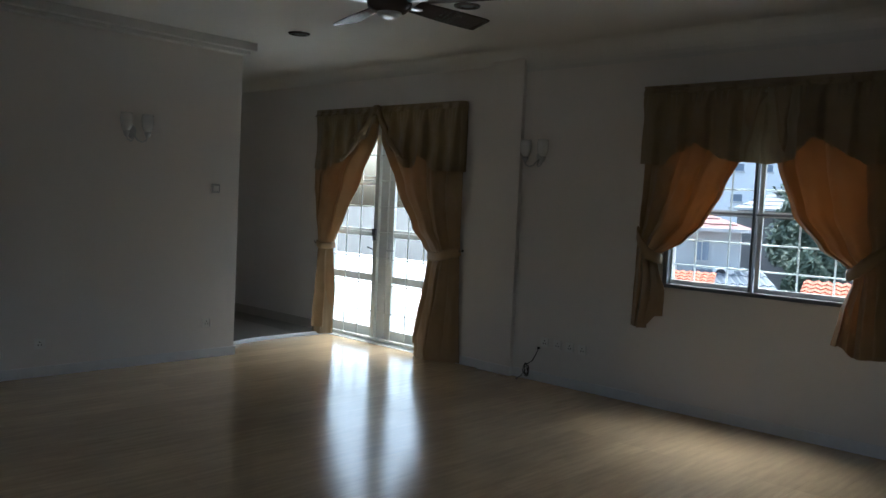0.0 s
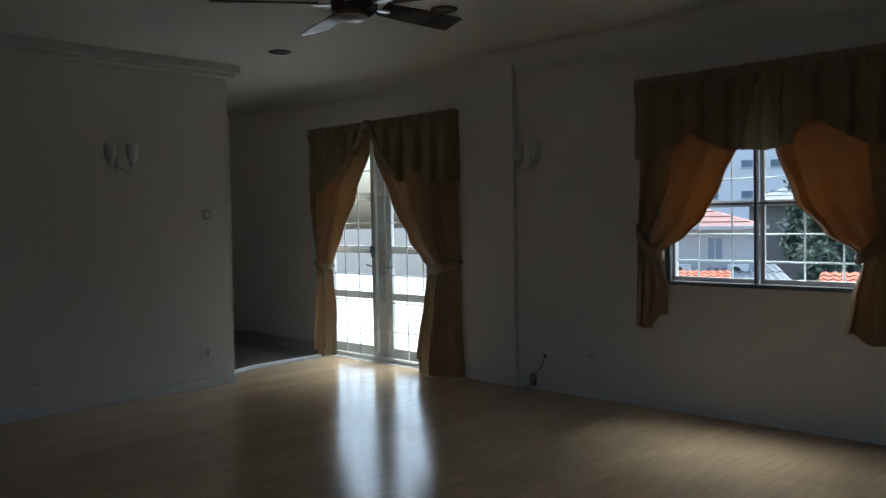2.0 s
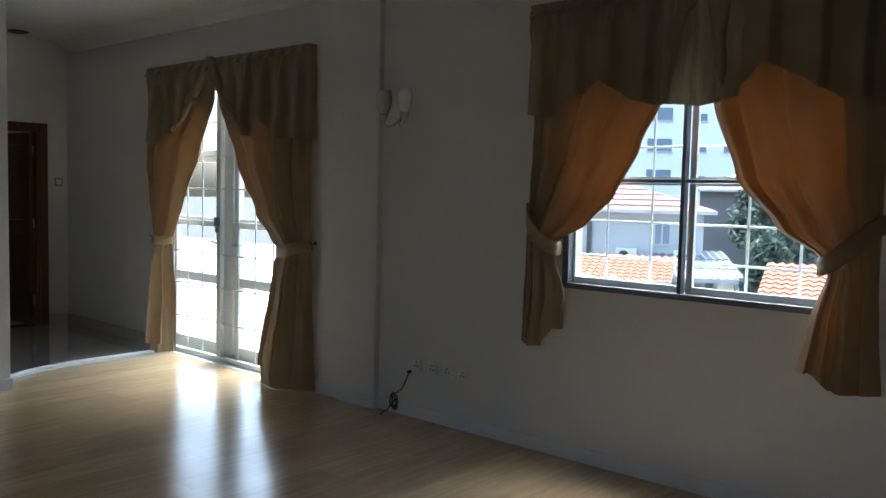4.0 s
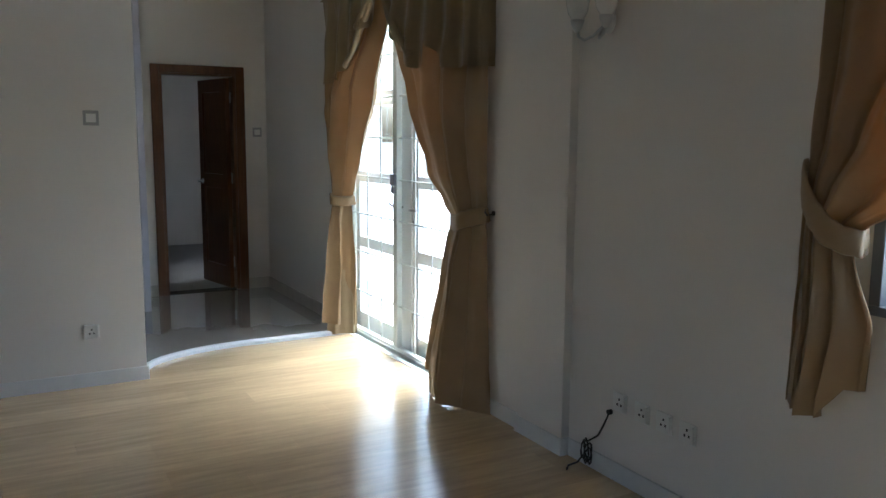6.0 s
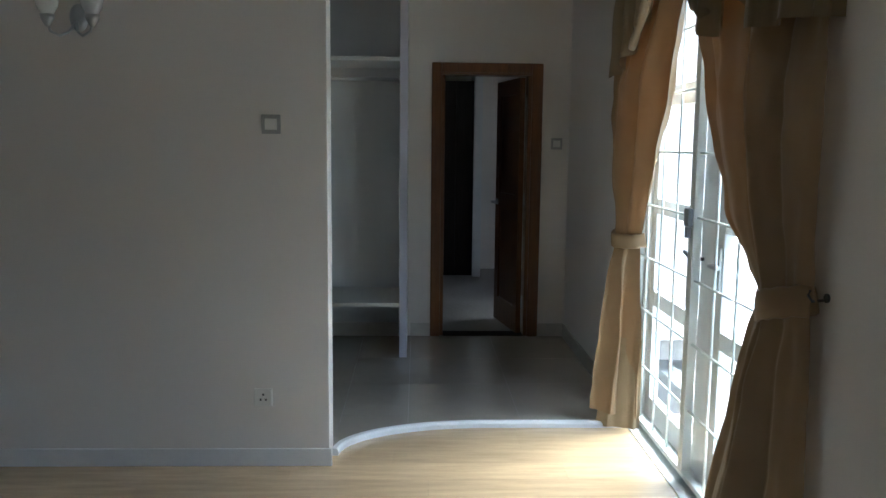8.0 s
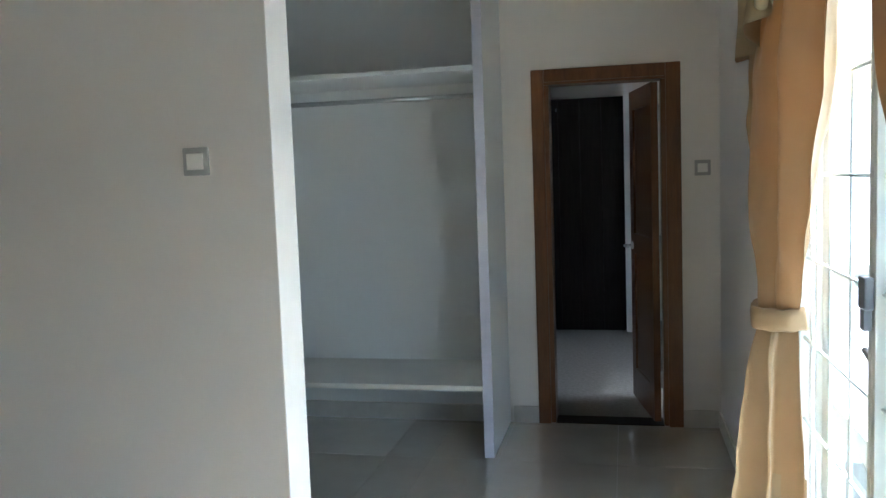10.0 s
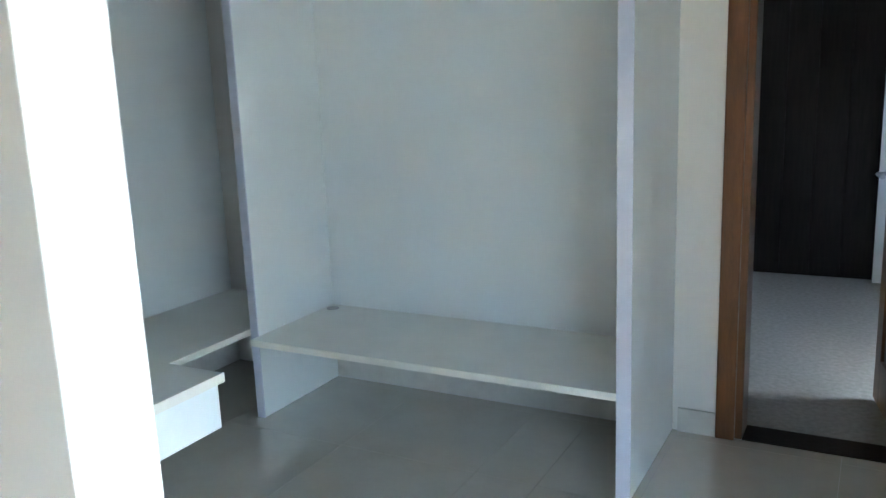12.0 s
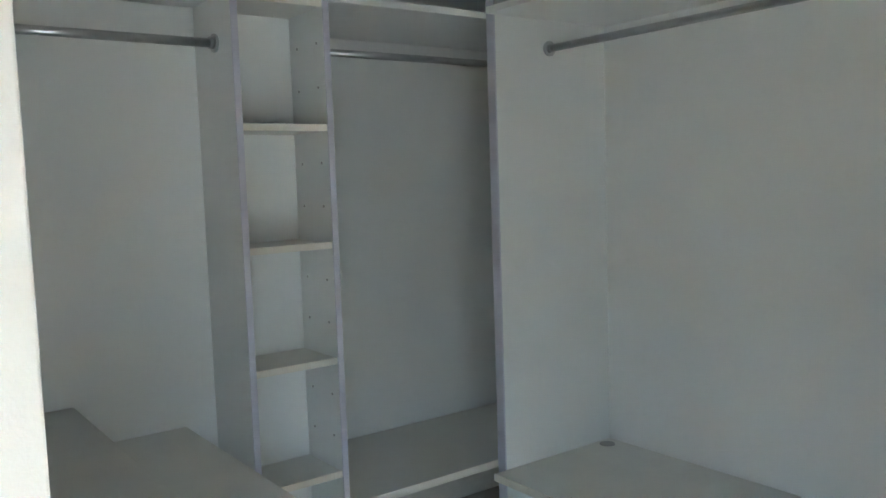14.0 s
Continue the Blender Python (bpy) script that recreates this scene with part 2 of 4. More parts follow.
DOOR = (0.575, 1.275, 2.065)
structure("wall_north", [(-2.22, DOOR[0], YN, YN + 0.15, 0, 3.1), (DOOR[1], XF, YN, YN + 0.15, 0, 3.1),
    (DOOR[0], DOOR[1], YN, YN + 0.15, DOOR[2], 3.1)], WALL, "off-white painted wall with a doorway")
structure("wall_partition", [(-2.22, 0.0, 0.0, 0.165, 0, 3.1)], WALL, "off-white painted partition wall between room and closet", bev=0.004)
structure("wall_closet_west", [(-2.22, -2.03, 0.19, YN, 0, 3.1)], WALL, "white painted closet wall behind shelving")
structure("wall_corridor", [(-3.6, -3.4, 0.0, 2.6, 0, 3.1), (-3.4, -2.22, 2.4, 2.6, 0, 3.1)], WALL, "painted wall of a dark side passage")
structure("wall_northwest", [(-6.8, -3.6, 0.0, 0.19, 0, 3.1)], WALL, "off-white painted wall")
# The west wall's opening is added to let in fill light from behind.
structure("wall_west", [(-6.8, -6.6, -9.2, -6.2, 0, 3.1), (-6.8, -6.6, -4.2, 0.0, 0, 3.1), (-6.8, -6.6, -6.2, -4.2, 0, 0.95), (-6.8, -6.6, -6.2, -4.2, 2.35, 3.1)], WALL, "off-white painted wall")
structure("wall_south", [(-6.8, OUT, -9.4, -9.2, 0, 3.1)], WALL, "off-white painted wall")
structure("ceiling", [(-6.8, OUT, -9.4, YN + 0.15, CEILING, 3.12)], CEIL, "white painted plaster ceiling", "ceiling")
structure("subfloor", [(-6.8, OUT, -9.4, YN + 0.15, -0.3, -0.012)], GROUT, "concrete slab under the floor", "floor")


def cornice(name, pts_profile, y0, y1):
    """A plaster moulding along y, with the profile (x, z)."""
    bm = bmesh.new()
    rows = [[bm.verts.new((x, y, z)) for x, z in pts_profile] for y in (y0, y1)]
    n = len(pts_profile)
    for i in range(n):
        bm.faces.new((rows[0][i], rows[0][(i + 1) % n], rows[1][(i + 1) % n], rows[1][i]))
    bm.faces.new(rows[0][::-1])
    bm.faces.new(rows[1])
    return bm


prof = [(XW, CEILING)] + [(XW - 0.20 * (1 - math.sin(a)) - 0.004, CEILING - 0.19 * (1 - math.cos(a)) - 0.006) for a in np.linspace(0, math.pi / 2, 9)]
tagged(part("cornice", cornice("cornice", prof, -9.2, YN), CEIL), "white plaster cove cornice under the ceiling", "cornice", kind="structure")
structure("ceiling_bulkhead", [(-2.30, 0.055, -0.16, 0.0, 2.905, CEILING), (-2.30, 0.02, -0.10, 0.0, 2.87, 2.905)], CEIL, "white plaster boxed cornice above the partition", "cornice", bev=0.006)
structure("baseboard_partition", [(-2.22, 0.012, -0.014, -0.001, 0, 0.085)], TRIM, "white painted skirting board", "baseboard", bev=0.003)
structure("baseboard_east", [(XW - 0.014, XW - 0.001, -9.2, PIL[0] - 0.0145, 0, 0.085), (XP - 0.014, XP - 0.001, PIL[0] - 0.014, PIL[1] + 0.014, 0, 0.085), (XP - 0.001, XW - 0.001, PIL[0] - 0.014, PIL[0] - 0.001, 0, 0.085),
    (XF - 0.014, XF - 0.001, PIL[1] + 0.0145, FD[0] - 0.02, 0, 0.085)], TRIM, "white painted skirting board round a shallow pilaster", "baseboard", bev=0.003)
structure("baseboard_tile_north", [(0.36, 0.51, YN - 0.012, YN - 0.001, TILE_Z, 0.13), (1.35, XF - 0.001, YN - 0.012, YN - 0.001, TILE_Z, 0.13), (-1.34, 0.29, YN - 0.012, YN - 0.001, TILE_Z, 0.13)], SKIRT, "beige tiled skirting", "baseboard")
structure("baseboard_tile_east", [(XF - 0.012, XF - 0.001, 0.74, YN - 0.012, TILE_Z, 0.13)], SKIRT, "beige tiled skirting", "baseboard")


def step_y(x):
    """Front line of the tiled landing, a quarter curve that runs out straight."""
    return 0.12 + 0.42 * math.sqrt(max(0.0, 1 - (1 - min(x, 0.8) / 0.8) ** 2))


# white nosing along the curved step
bm = bmesh.new()
xs = [0.8 * (1 - math.cos(a)) for a in np.linspace(0, math.pi / 2, 22)] + [1.05, 1.3, XF]
rings = []
pts = [Vector((x, step_y(x), 0)) for x in xs]
for i, p in enumerate(pts):
    d = (pts[min(i + 1, len(pts) - 1)] - pts[max(i - 1, 0)]).normalized()
    nrm = Vector((d.y, -d.x, 0))
    rings.append([bm.verts.new(p + nrm * o + Vector((0, 0, z))) for o, z in ((0.03, 0.0), (0.03, 0.022), (0.022, 0.034), (0.0, 0.036), (-0.002, 0.0))])
for a, b in zip(rings, rings[1:]):
    for i in range(5):
        bm.faces.new((a[i], a[(i + 1) % 5], b[(i + 1) % 5], b[i]))
bm.faces.new(rings[0])
bm.faces.new(rings[-1][::-1])
tagged(part("step_trim", bm, TRIM), "white curved nosing strip edging the tiled landing", "trim", kind="structure")

# ---- closet of white boards ----
closet = empty("closet_end_panel_unit", (0, 0, 0), "tall white melamine wardrobe bay, open, with bench board and rail", "wardrobe")
block("end_panel", (0.288, 0.338, 1.87, YN - 0.002, TILE_Z, 2.93), MELAMINE, closet)
block("edge_band", (0.287, 0.339, 1.864, 1.8695, TILE_Z, 2.93), EDGE, closet, "lilac-white edge band", 0.001)
block("divider_panel", (-1.38, -1.34, 1.94, YN - 0.002, TILE_Z, 2.93), MELAMINE, closet)
block("edge_band", (-1.381, -1.339, 1.934, 1.9395, TILE_Z, 2.93), EDGE, closet, "lilac-white edge band", 0.001)
block("back_panel", (-1.34, 0.288, YN - 0.02, YN - 0.003, 0.14, 2.93), MELAMINE, closet)
block("upper_shelf", (-1.34, 0.288, 1.90, YN - 0.021, 2.066, 2.09), MELAMINE, closet)
block("bench_board", (-1.34, 0.288, 1.884, YN - 0.021, 0.388, 0.413), BENCH, closet)
block("bench_edge", (-1.34, 0.288, 1.878, 1.8835, 0.386, 0.414), CREAM, closet, "cream edge band", 0.001)
bm = bmesh.new()
lathe(bm, (-1.29, 2.43, 0.4135), [(0.0, 0.003), (0.016, 0.003), (0.024, 0.005), (0.03, 0.003), (0.031, 0.0)])
part("cable_grommet", bm, GREYPLASTIC, closet, "grey plastic cable grommet")


def rail(p, q, parent):
    bm = bmesh.new()
    cyl(bm, p, q, 0.0135, 14)
    r = part("hanging_rail", bm, STEEL, parent, "satin steel hanging rail")
    d = (Vector(q) - Vector(p)).normalized()
    for e, s in ((p, 1), (q, -1)):
        bm = bmesh.new()
        e = Vector(e)
        cyl(bm, e, e + d * s * 0.008, 0.028, 16)
        cyl(bm, e + d * s * 0.008, e + d * s * 0.02, 0.018, 16)
        part("rail_socket", bm, STEEL, r)


rail((-1.34, 2.2, 1.965), (0.288, 2.2, 1.965), closet)

west = empty("closet_corner_unit", (0, 0, 0), "white melamine corner wardrobe with open shelf tower", "wardrobe")
XT, XB = -1.41, -2.03
for name, y in (("tower_side", 0.985), ("tower_side", 1.29)):
    block(name, (XB + 0.016, XT, y, y + 0.02, TILE_Z, 2.93), MELAMINE, west)
    block("edge_band", (XT + 0.0005, XT + 0.005, y - 0.0005, y + 0.0205, TILE_Z, 2.93), EDGE, west, "lilac-white edge band", 0.001)
for z in (0.549, 0.928, 1.306, 1.68, 2.066):
    s = block("tower_shelf", (-1.639, XT - 0.006, 1.006, 1.289, z - 0.02, z), BENCH, west)
    block("edge_band", (XT - 0.0055, XT - 0.001, 1.006, 1.289, z - 0.021, z + 0.001), CREAM, s, "cream edge band", 0.001)
for z in (0.66, 0.80, 1.04, 1.18, 1.42, 1.56, 1.80, 1.94):
    for x in (-1.455, -1.59):
        bm = bmesh.new()
        cyl(bm, (x, 1.2898, z), (x, 1.2875, z), 0.0045, 8)
        part("shelf_pin_hole", bm, GREYPLASTIC, west)
block("back_panel", (XB + 0.001, XB + 0.015, 1.31, YN - 0.003, TILE_Z, 2.93), MELAMINE, west)
block("back_panel", (-1.715, -1.70, 0.168, 0.984, TILE_Z, 2.93), MELAMINE, west)
block("back_panel", (-1.655, -1.64, 1.006, 1.289, TILE_Z, 2.93), MELAMINE, west)
block("tower_plinth", (XT - 0.03, XT - 0.012, 1.006, 1.289, TILE_Z, 0.12), EDGE, west)
block("corner_bench_board", (XB + 0.016, XT - 0.002, 1.311, YN - 0.003, 0.405, 0.43), BENCH, west)
block("bench_edge", (XT - 0.0015, XT + 0.004, 1.311, YN - 0.003, 0.403, 0.431), CREAM, west, "cream edge band", 0.001)
block("upper_shelf", (XB + 0.016, XT - 0.002, 1.311, YN - 0.003, 2.066, 2.09), MELAMINE, west)
block("upper_shelf", (-1.699, XT - 0.002, 0.168, 0.984, 2.066, 2.09), MELAMINE, west)
rail((-1.75, 1.311, 1.965), (-1.75, YN - 0.02, 1.965), west)
rail((-1.53, 0.168, 1.93), (-1.53, 0.984, 1.93), west)
block("bench_skirting", (XB + 0.016, XB + 0.03, 1.311, YN - 0.004, TILE_Z, 0.14), SKIRT, west)

table = empty("dressing_counter", (0, 0, 0), "low white counter with a drawer end and grey top", "dressing table")
block("counter_top", (-1.699, -0.541, 0.168, 0.88, 0.695, 0.72), BENCH, table)
block("front_edge", (-0.5405, -0.535, 0.167, 0.881, 0.693, 0.721), CREAM, table, "cream edge band", 0.001)
block("drawer_front", (-0.57, -0.55, 0.172, 0.868, 0.56, 0.688), MELAMINE, table)
block("drawer_box", (-1.38, -0.571, 0.172, 0.86, 0.575, 0.692), MELAMINE, table)
riser = empty("wall_ledge", (0, 0, 0), "short grey board raised above the counter against the partition", "shelf")
block("ledge_board", (-1.699, -0.74, 0.168, 0.545, 0.825, 0.85), BENCH, riser)
block("ledge_edge", (-0.7395, -0.734, 0.167, 0.546, 0.822, 0.852), CREAM, riser, "cream edge band", 0.001)

# ---- doorway ----
door_frame = empty("door_1", (0, 0, 0), "open mahogany-stained door in a matching timber frame", "door", kind="structure")
for name, d in (("architrave", (0.511, 0.585, YN - 0.022, YN - 0.001, TILE_Z, 2.118)), ("architrave", (1.265, 1.347, YN - 0.022, YN - 0.001, TILE_Z, 2.118)),
                ("architrave", (0.5855, 1.2645, YN - 0.021, YN - 0.001, 2.045, 2.118)),
                ("jamb", (0.577, 0.612, YN, YN + 0.15, TILE_Z, 2.03)), ("jamb", (1.238, 1.273, YN, YN + 0.15, TILE_Z, 2.03)), ("head", (0.577, 1.273, YN, YN + 0.15, 2.0305, 2.063))):
    block(name, d, WOOD, door_frame, "", 0.006)


def door_leaf(w, h, t):
    """A panelled leaf, hinged on its right edge at the origin, lying along -x."""
    leaf = empty("door_leaf", (0, 0, 0), "mahogany-stained panelled door, standing open", "door")
    for x0, x1, z0, z1 in ((-w, -w + 0.1, 0, h), (-0.1, 0, 0, h), (-w + 0.1, -0.1, 0, 0.2), (-w + 0.1, -0.1, 0.95, 1.08), (-w + 0.1, -0.1, h - 0.12, h)):
        block("rail_board", (x0, x1, -t, 0, z0, z1), WOOD, leaf, "", 0.002)
    for z0, z1 in ((0.2, 0.95), (1.08, h - 0.12)):
        block("panel", (-w + 0.101, -0.101, -t + 0.012, -0.012, z0 + 0.001, z1 - 0.001), WOOD, leaf, "", 0.01)
    for s in (0.0, -t):
        d = 1 if s == 0 else -1
        bm = bmesh.new()
        lathe(bm, (-w + 0.06, s, 1.0), [(0.0, 0.012 * d), (0.022, 0.012 * d), (0.026, 0.004 * d), (0.026, 0)], 18, "y")
        tube(bm, [(-w + 0.06, s + 0.01 * d, 1.0), (-w + 0.06, s + 0.045 * d, 1.0), (-w + 0.075, s + 0.055 * d, 1.0), (-w + 0.17, s + 0.055 * d, 1.0)], 0.009, 10)
        part("handle", bm, STEEL, leaf, "satin steel lever handle")
    for z in (0.2, 1.0, 1.75):
        bm = bmesh.new()
        cyl(bm, (0.004, 0.004, z), (0.004, 0.004, z + 0.1), 0.007)
        part("hinge", bm, STEEL, leaf)
    return leaf


leaf = door_leaf(0.615, 1.98, 0.04)
leaf.matrix_basis = pose(1.225, YN + 0.06, TILE_Z + 0.01, 0, 0, -79)

# ---- room beyond the doorway ----
structure("wall_beyond_north", [(-2.4, 2.8, 6.0, 6.2, 0, 3.1)], WALL, "white painted wall of the next room")
structure("wall_beyond_west", [(-2.6, -2.4, YN + 0.15, 6.2, 0, 3.1)], WALL, "white painted wall of the next room")
structure("wall_beyond_east", [(2.6, 2.8, YN + 0.15, 3.3, 0, 3.1), (2.6, 2.8, 4.0, 6.0, 0, 3.1), (2.6, 2.8, 3.3, 4.0, 0, 1.1), (2.6, 2.8, 3.3, 4.0, 1.7, 3.1)], WALL, "white painted wall with a window")
structure("wall_beyond_south", [(OUT, 2.6, YN, YN + 0.15, 0, 3.1)], WALL, "white painted wall")
structure("ceiling_beyond", [(-2.6, 2.8, YN + 0.15, 6.2, CEILING, 3.12)], CEIL, "white ceiling of the next room", "ceiling")
structure("floor_carpet", [(-2.6, 2.8, YN + 0.152, 6.2, -0.2, TILE_Z - 0.004)], CARPET, "grey speckled carpet of the next room", "floor")
structure("door_sill", [(0.612, 1.238, YN, YN + 0.15, 0.0, TILE_Z + 0.004)], DARKWOOD, "dark timber threshold", "trim")

# dark built-in wardrobe door and white jamb at the end of the next room
ward = empty("dark_wardrobe", (0, 0, 0), "very dark stained wardrobe with tall plank doors", "wardrobe")
block("carcass", (-0.75, 1.03, 5.47, 5.98, TILE_Z, 2.2), DARKWOOD, ward)
for i in range(9):
    x = -0.745 + i * 0.1972
    block("plank", (x, x + 0.192, 5.448, 5.469, 0.05, 2.19), DARKWOOD, ward, "", 0.004)
# Bright loop added high on the planks to imitate a glint.
for x in (0.42,):
    bm = bmesh.new()
    tube(bm, [(x, 5.447, 2.11), (x, 5.43, 2.11), (x, 5.43, 2.09), (x, 5.447, 2.09)], 0.005)
    part("glint_pull", bm, STEEL, ward, "small bright steel loop added to imitate a glint")
structure("wall_beyond_nib", [(1.032, 1.12, 5.40, 6.0, 0, CEILING)], TRIM, "white painted wall end beside the wardrobe")

# ---- french door: aluminium leaves behind a steel grille ----
fd = empty("door_2", (0, 0, 0), "white aluminium glazed french door, closed", "french door", kind="structure")
y0, y1, top = FD
XD0, XD1 = 1.69, 1.735
for d in ((XD0 - 0.02, XD1 + 0.02, y1 - 0.045, y1 - 0.001, 0.0, top - 0.001), (XD0 - 0.02, XD1 + 0.02, y0 + 0.001, y0 + 0.045, 0.0, top - 0.001),
          (XD0 - 0.02, XD1 + 0.02, y0 + 0.0455, y1 - 0.0455, top - 0.045, top - 0.001), (XD0 - 0.03, XD1 + 0.03, y0 + 0.0455, y1 - 0.0455, 0.0, 0.025)):
    block("outer_frame", d, ALU, fd, "", 0.003)
ym = -0.19      # where the leaves and the gate halves meet
for a, b in ((ym + 0.002, y1 - 0.047), (y0 + 0.047, ym - 0.002)):
    lf = empty("leaf", (0, 0, 0), "", "")
    lf.parent = fd
    zs = [(0.03, 0.15), (0.66, 0.74), (1.16, 1.24), (1.72, 1.82), (2.33, 2.37)]
    wide = 0.12 if b < ym else 0.0
    if wide:
        block("stile", (XD0 - 0.012, XD1, b - 0.118, b, 0.03, 2.37), ALU, lf, "", 0.004)
    b -= wide
    for s0, s1 in ((a, a + 0.075), (b - 0.075, b)):
        block("stile", (XD0, XD1, s0, s1, 0.03, 2.37), ALU, lf, "", 0.004)
    for r0, r1 in zs:
        block("rail", (XD0 + 0.001, XD1 - 0.001, a + 0.0755, b - 0.0755, r0, r1), ALU, lf, "", 0.004)
    for (_, z0), (z1, _) in zip(zs, zs[1:]):
        p = block("pane", (1.708, 1.713, a + 0.076, b - 0.076, z0 + 0.001, z1 - 0.001), GLASS, lf, "", 0)
        p.visible_shadow = False
hy = ym - 0.165
bm = bmesh.new()
box(bm, XD0 - 0.012, XD0 - 0.001, hy - 0.022, hy + 0.022, 0.90, 1.10)
bevelled(bm, 0.006)
part("handle_plate", bm, ALU, fd, "pale metal handle plate")
bm = bmesh.new()
tube(bm, [(XD0 - 0.01, hy, 1.02), (XD0 - 0.05, hy, 1.02), (XD0 - 0.055, hy - 0.015, 1.02), (XD0 - 0.055, hy - 0.12, 1.025)], 0.0095, 10)
part("lever_handle", bm, STEEL, fd, "polished steel lever handle")
bm = bmesh.new()
cyl(bm, (XD0 - 0.013, hy, 0.935), (XD0 - 0.022, hy, 0.935), 0.011, 14)
part("key_cylinder", bm, STEEL, fd)
bm = bmesh.new()
tube(bm, [(XD0 - 0.001, ym + 0.035, 1.02), (XD0 - 0.05, ym + 0.035, 1.02), (XD0 - 0.055, ym + 0.05, 1.02), (XD0 - 0.055, ym + 0.14, 1.04)], 0.009, 10)
part("lever_handle", bm, DARKSTEEL, fd, "dark lever handle")

grille = empty("security_grille", (0, 0, 0), "white painted steel bar grille gate in front of the glass", "grille")
XG = 1.632
for d in ((XG - 0.015, XG + 0.015, y1 - 0.05, y1 - 0.02, 0.03, 2.40), (XG - 0.015, XG + 0.015, y0 + 0.02, y0 + 0.05, 0.03, 2.40), (XG - 0.02, XG + 0.02, y0 + 0.0505, y1 - 0.0505, 2.36, 2.40),
          (XG - 0.02, XG + 0.02, y0 + 0.0505, y1 - 0.0505, 0.03, 0.055), (XG - 0.02, XG + 0.02, ym - 0.03, ym - 0.002, 0.056, 2.359), (XG - 0.02, XG + 0.02, ym + 0.002, ym + 0.03, 0.056, 2.359)):
    block("gate_frame", d, GRILLE, grille, "", 0.003)
for a, b in ((ym + 0.0305, y1 - 0.0505), (y0 + 0.0505, ym - 0.0305)):
    for k in (1, 2, 3):
        y = b - 0.235 * k if b < ym else a + 0.235 * k
        bm = bmesh.new()
        cyl(bm, (XG, y, 0.056), (XG, y, 2.359), 0.0065, 8)
        part("upright_bar", bm, GRILLE, grille)
    for z in (0.34, 0.645, 0.93, 1.21, 1.49, 1.77, 2.05):
        bm = bmesh.new()
        cyl(bm, (XG, a, z), (XG, b, z), 0.006, 8)
        part("cross_bar", bm, GRILLE, grille)
bm = bmesh.new()
box(bm, XG - 0.045, XG - 0.021, ym - 0.03, ym + 0.03, 1.17, 1.25)
bevelled(bm, 0.006)
box(bm, XG - 0.042, XG - 0.025, ym - 0.018, ym + 0.018, 1.12, 1.168)
part("lock_case", bm, FRAMEDARK, grille, "dark metal lock case with a padlock")
structure("door_sill_outer", [(XF + 0.002, OUT + 0.25, y0 + 0.002, y1 - 0.002, -0.2, 0.006)], ALU, "pale stone sill under the french door", "trim")

# ---- window ----
win = empty("window_1", (0, 0, 0), "grey aluminium sliding window with white sashes and a bar grille", "window", kind="structure")
wy0, wy1, wz0, wz1 = WIN
wm = -4.375
XS = 1.59
for d in ((XS - 0.02, XS + 0.08, wy0 + 0.001, wy1 - 0.001, wz0 + 0.001, wz0 + 0.032), (XS - 0.02, XS + 0.08, wy0 + 0.001, wy1 - 0.001, wz1 - 0.04, wz1 - 0.001),
          (XS - 0.02, XS + 0.08, wy0 + 0.001, wy0 + 0.04, wz0 + 0.0325, wz1 - 0.0405), (XS - 0.02, XS + 0.08, wy1 - 0.04, wy1 - 0.001, wz0 + 0.0325, wz1 - 0.0405),
          (XS - 0.016, XS + 0.03, wm - 0.011, wm + 0.011, wz0 + 0.0325, wz1 - 0.0405),
          (XS - 0.014, XS + 0.03, wy0 + 0.0405, wm - 0.0145, 1.576, 1.594), (XS - 0.014, XS + 0.03, wm + 0.0145, wy1 - 0.0405, 1.576, 1.594)):
    block("frame", d, FRAMEDARK, win, "dark grey frame", 0.003)
for a, b in ((wy0 + 0.041, wm - 0.015), (wm + 0.015, wy1 - 0.041)):
    for z0, z1 in ((wz0 + 0.033, 1.575), (1.595, wz1 - 0.041)):
        sash = empty("sash", (0, 0, 0), "", "")
        sash.parent = win
        ra, rb, zb, zt = 0.014, 0.034 if b < wm else 0.012, 0.034 if z0 < 1.5 else 0.012, 0.012
        for d in ((XS + 0.031, XS + 0.055, a, a + ra, z0, z1), (XS + 0.031, XS + 0.055, b - rb, b, z0, z1), (XS + 0.031, XS + 0.055, a + ra + 0.0005, b - rb - 0.0005, z0, z0 + zb), (XS + 0.031, XS + 0.055, a + ra + 0.0005, b - rb - 0.0005, z1 - zt, z1)):
            block("sash_frame", d, ALU, sash, "pale aluminium", 0.002)
        p = block("pane", (XS + 0.041, XS + 0.045, a + ra + 0.001, b - rb - 0.001, z0 + zb + 0.001, z1 - zt - 0.001), GLASS, sash, "", 0)
        p.visible_shadow = False
for y in (-3.86, -4.13, -4.66, -4.92):
    bm = bmesh.new()
    cyl(bm, (1.735, y, wz0), (1.735, y, wz1), 0.0075, 8)
    part("grille_bar", bm, GRILLE, win)
for z in (1.16, 1.36, 1.77, 2.02):
    bm = bmesh.new()
    cyl(bm, (1.735, wy0, z), (1.735, wy1, z), 0.0065, 8)
    part("grille_bar", bm, GRILLE, win)
structure("window_sill_outer", [(XS + 0.081, OUT + 0.12, wy0, wy1, wz0 - 0.05, wz0 + 0.004)], PLASTER, "white plaster outer sill", "trim")


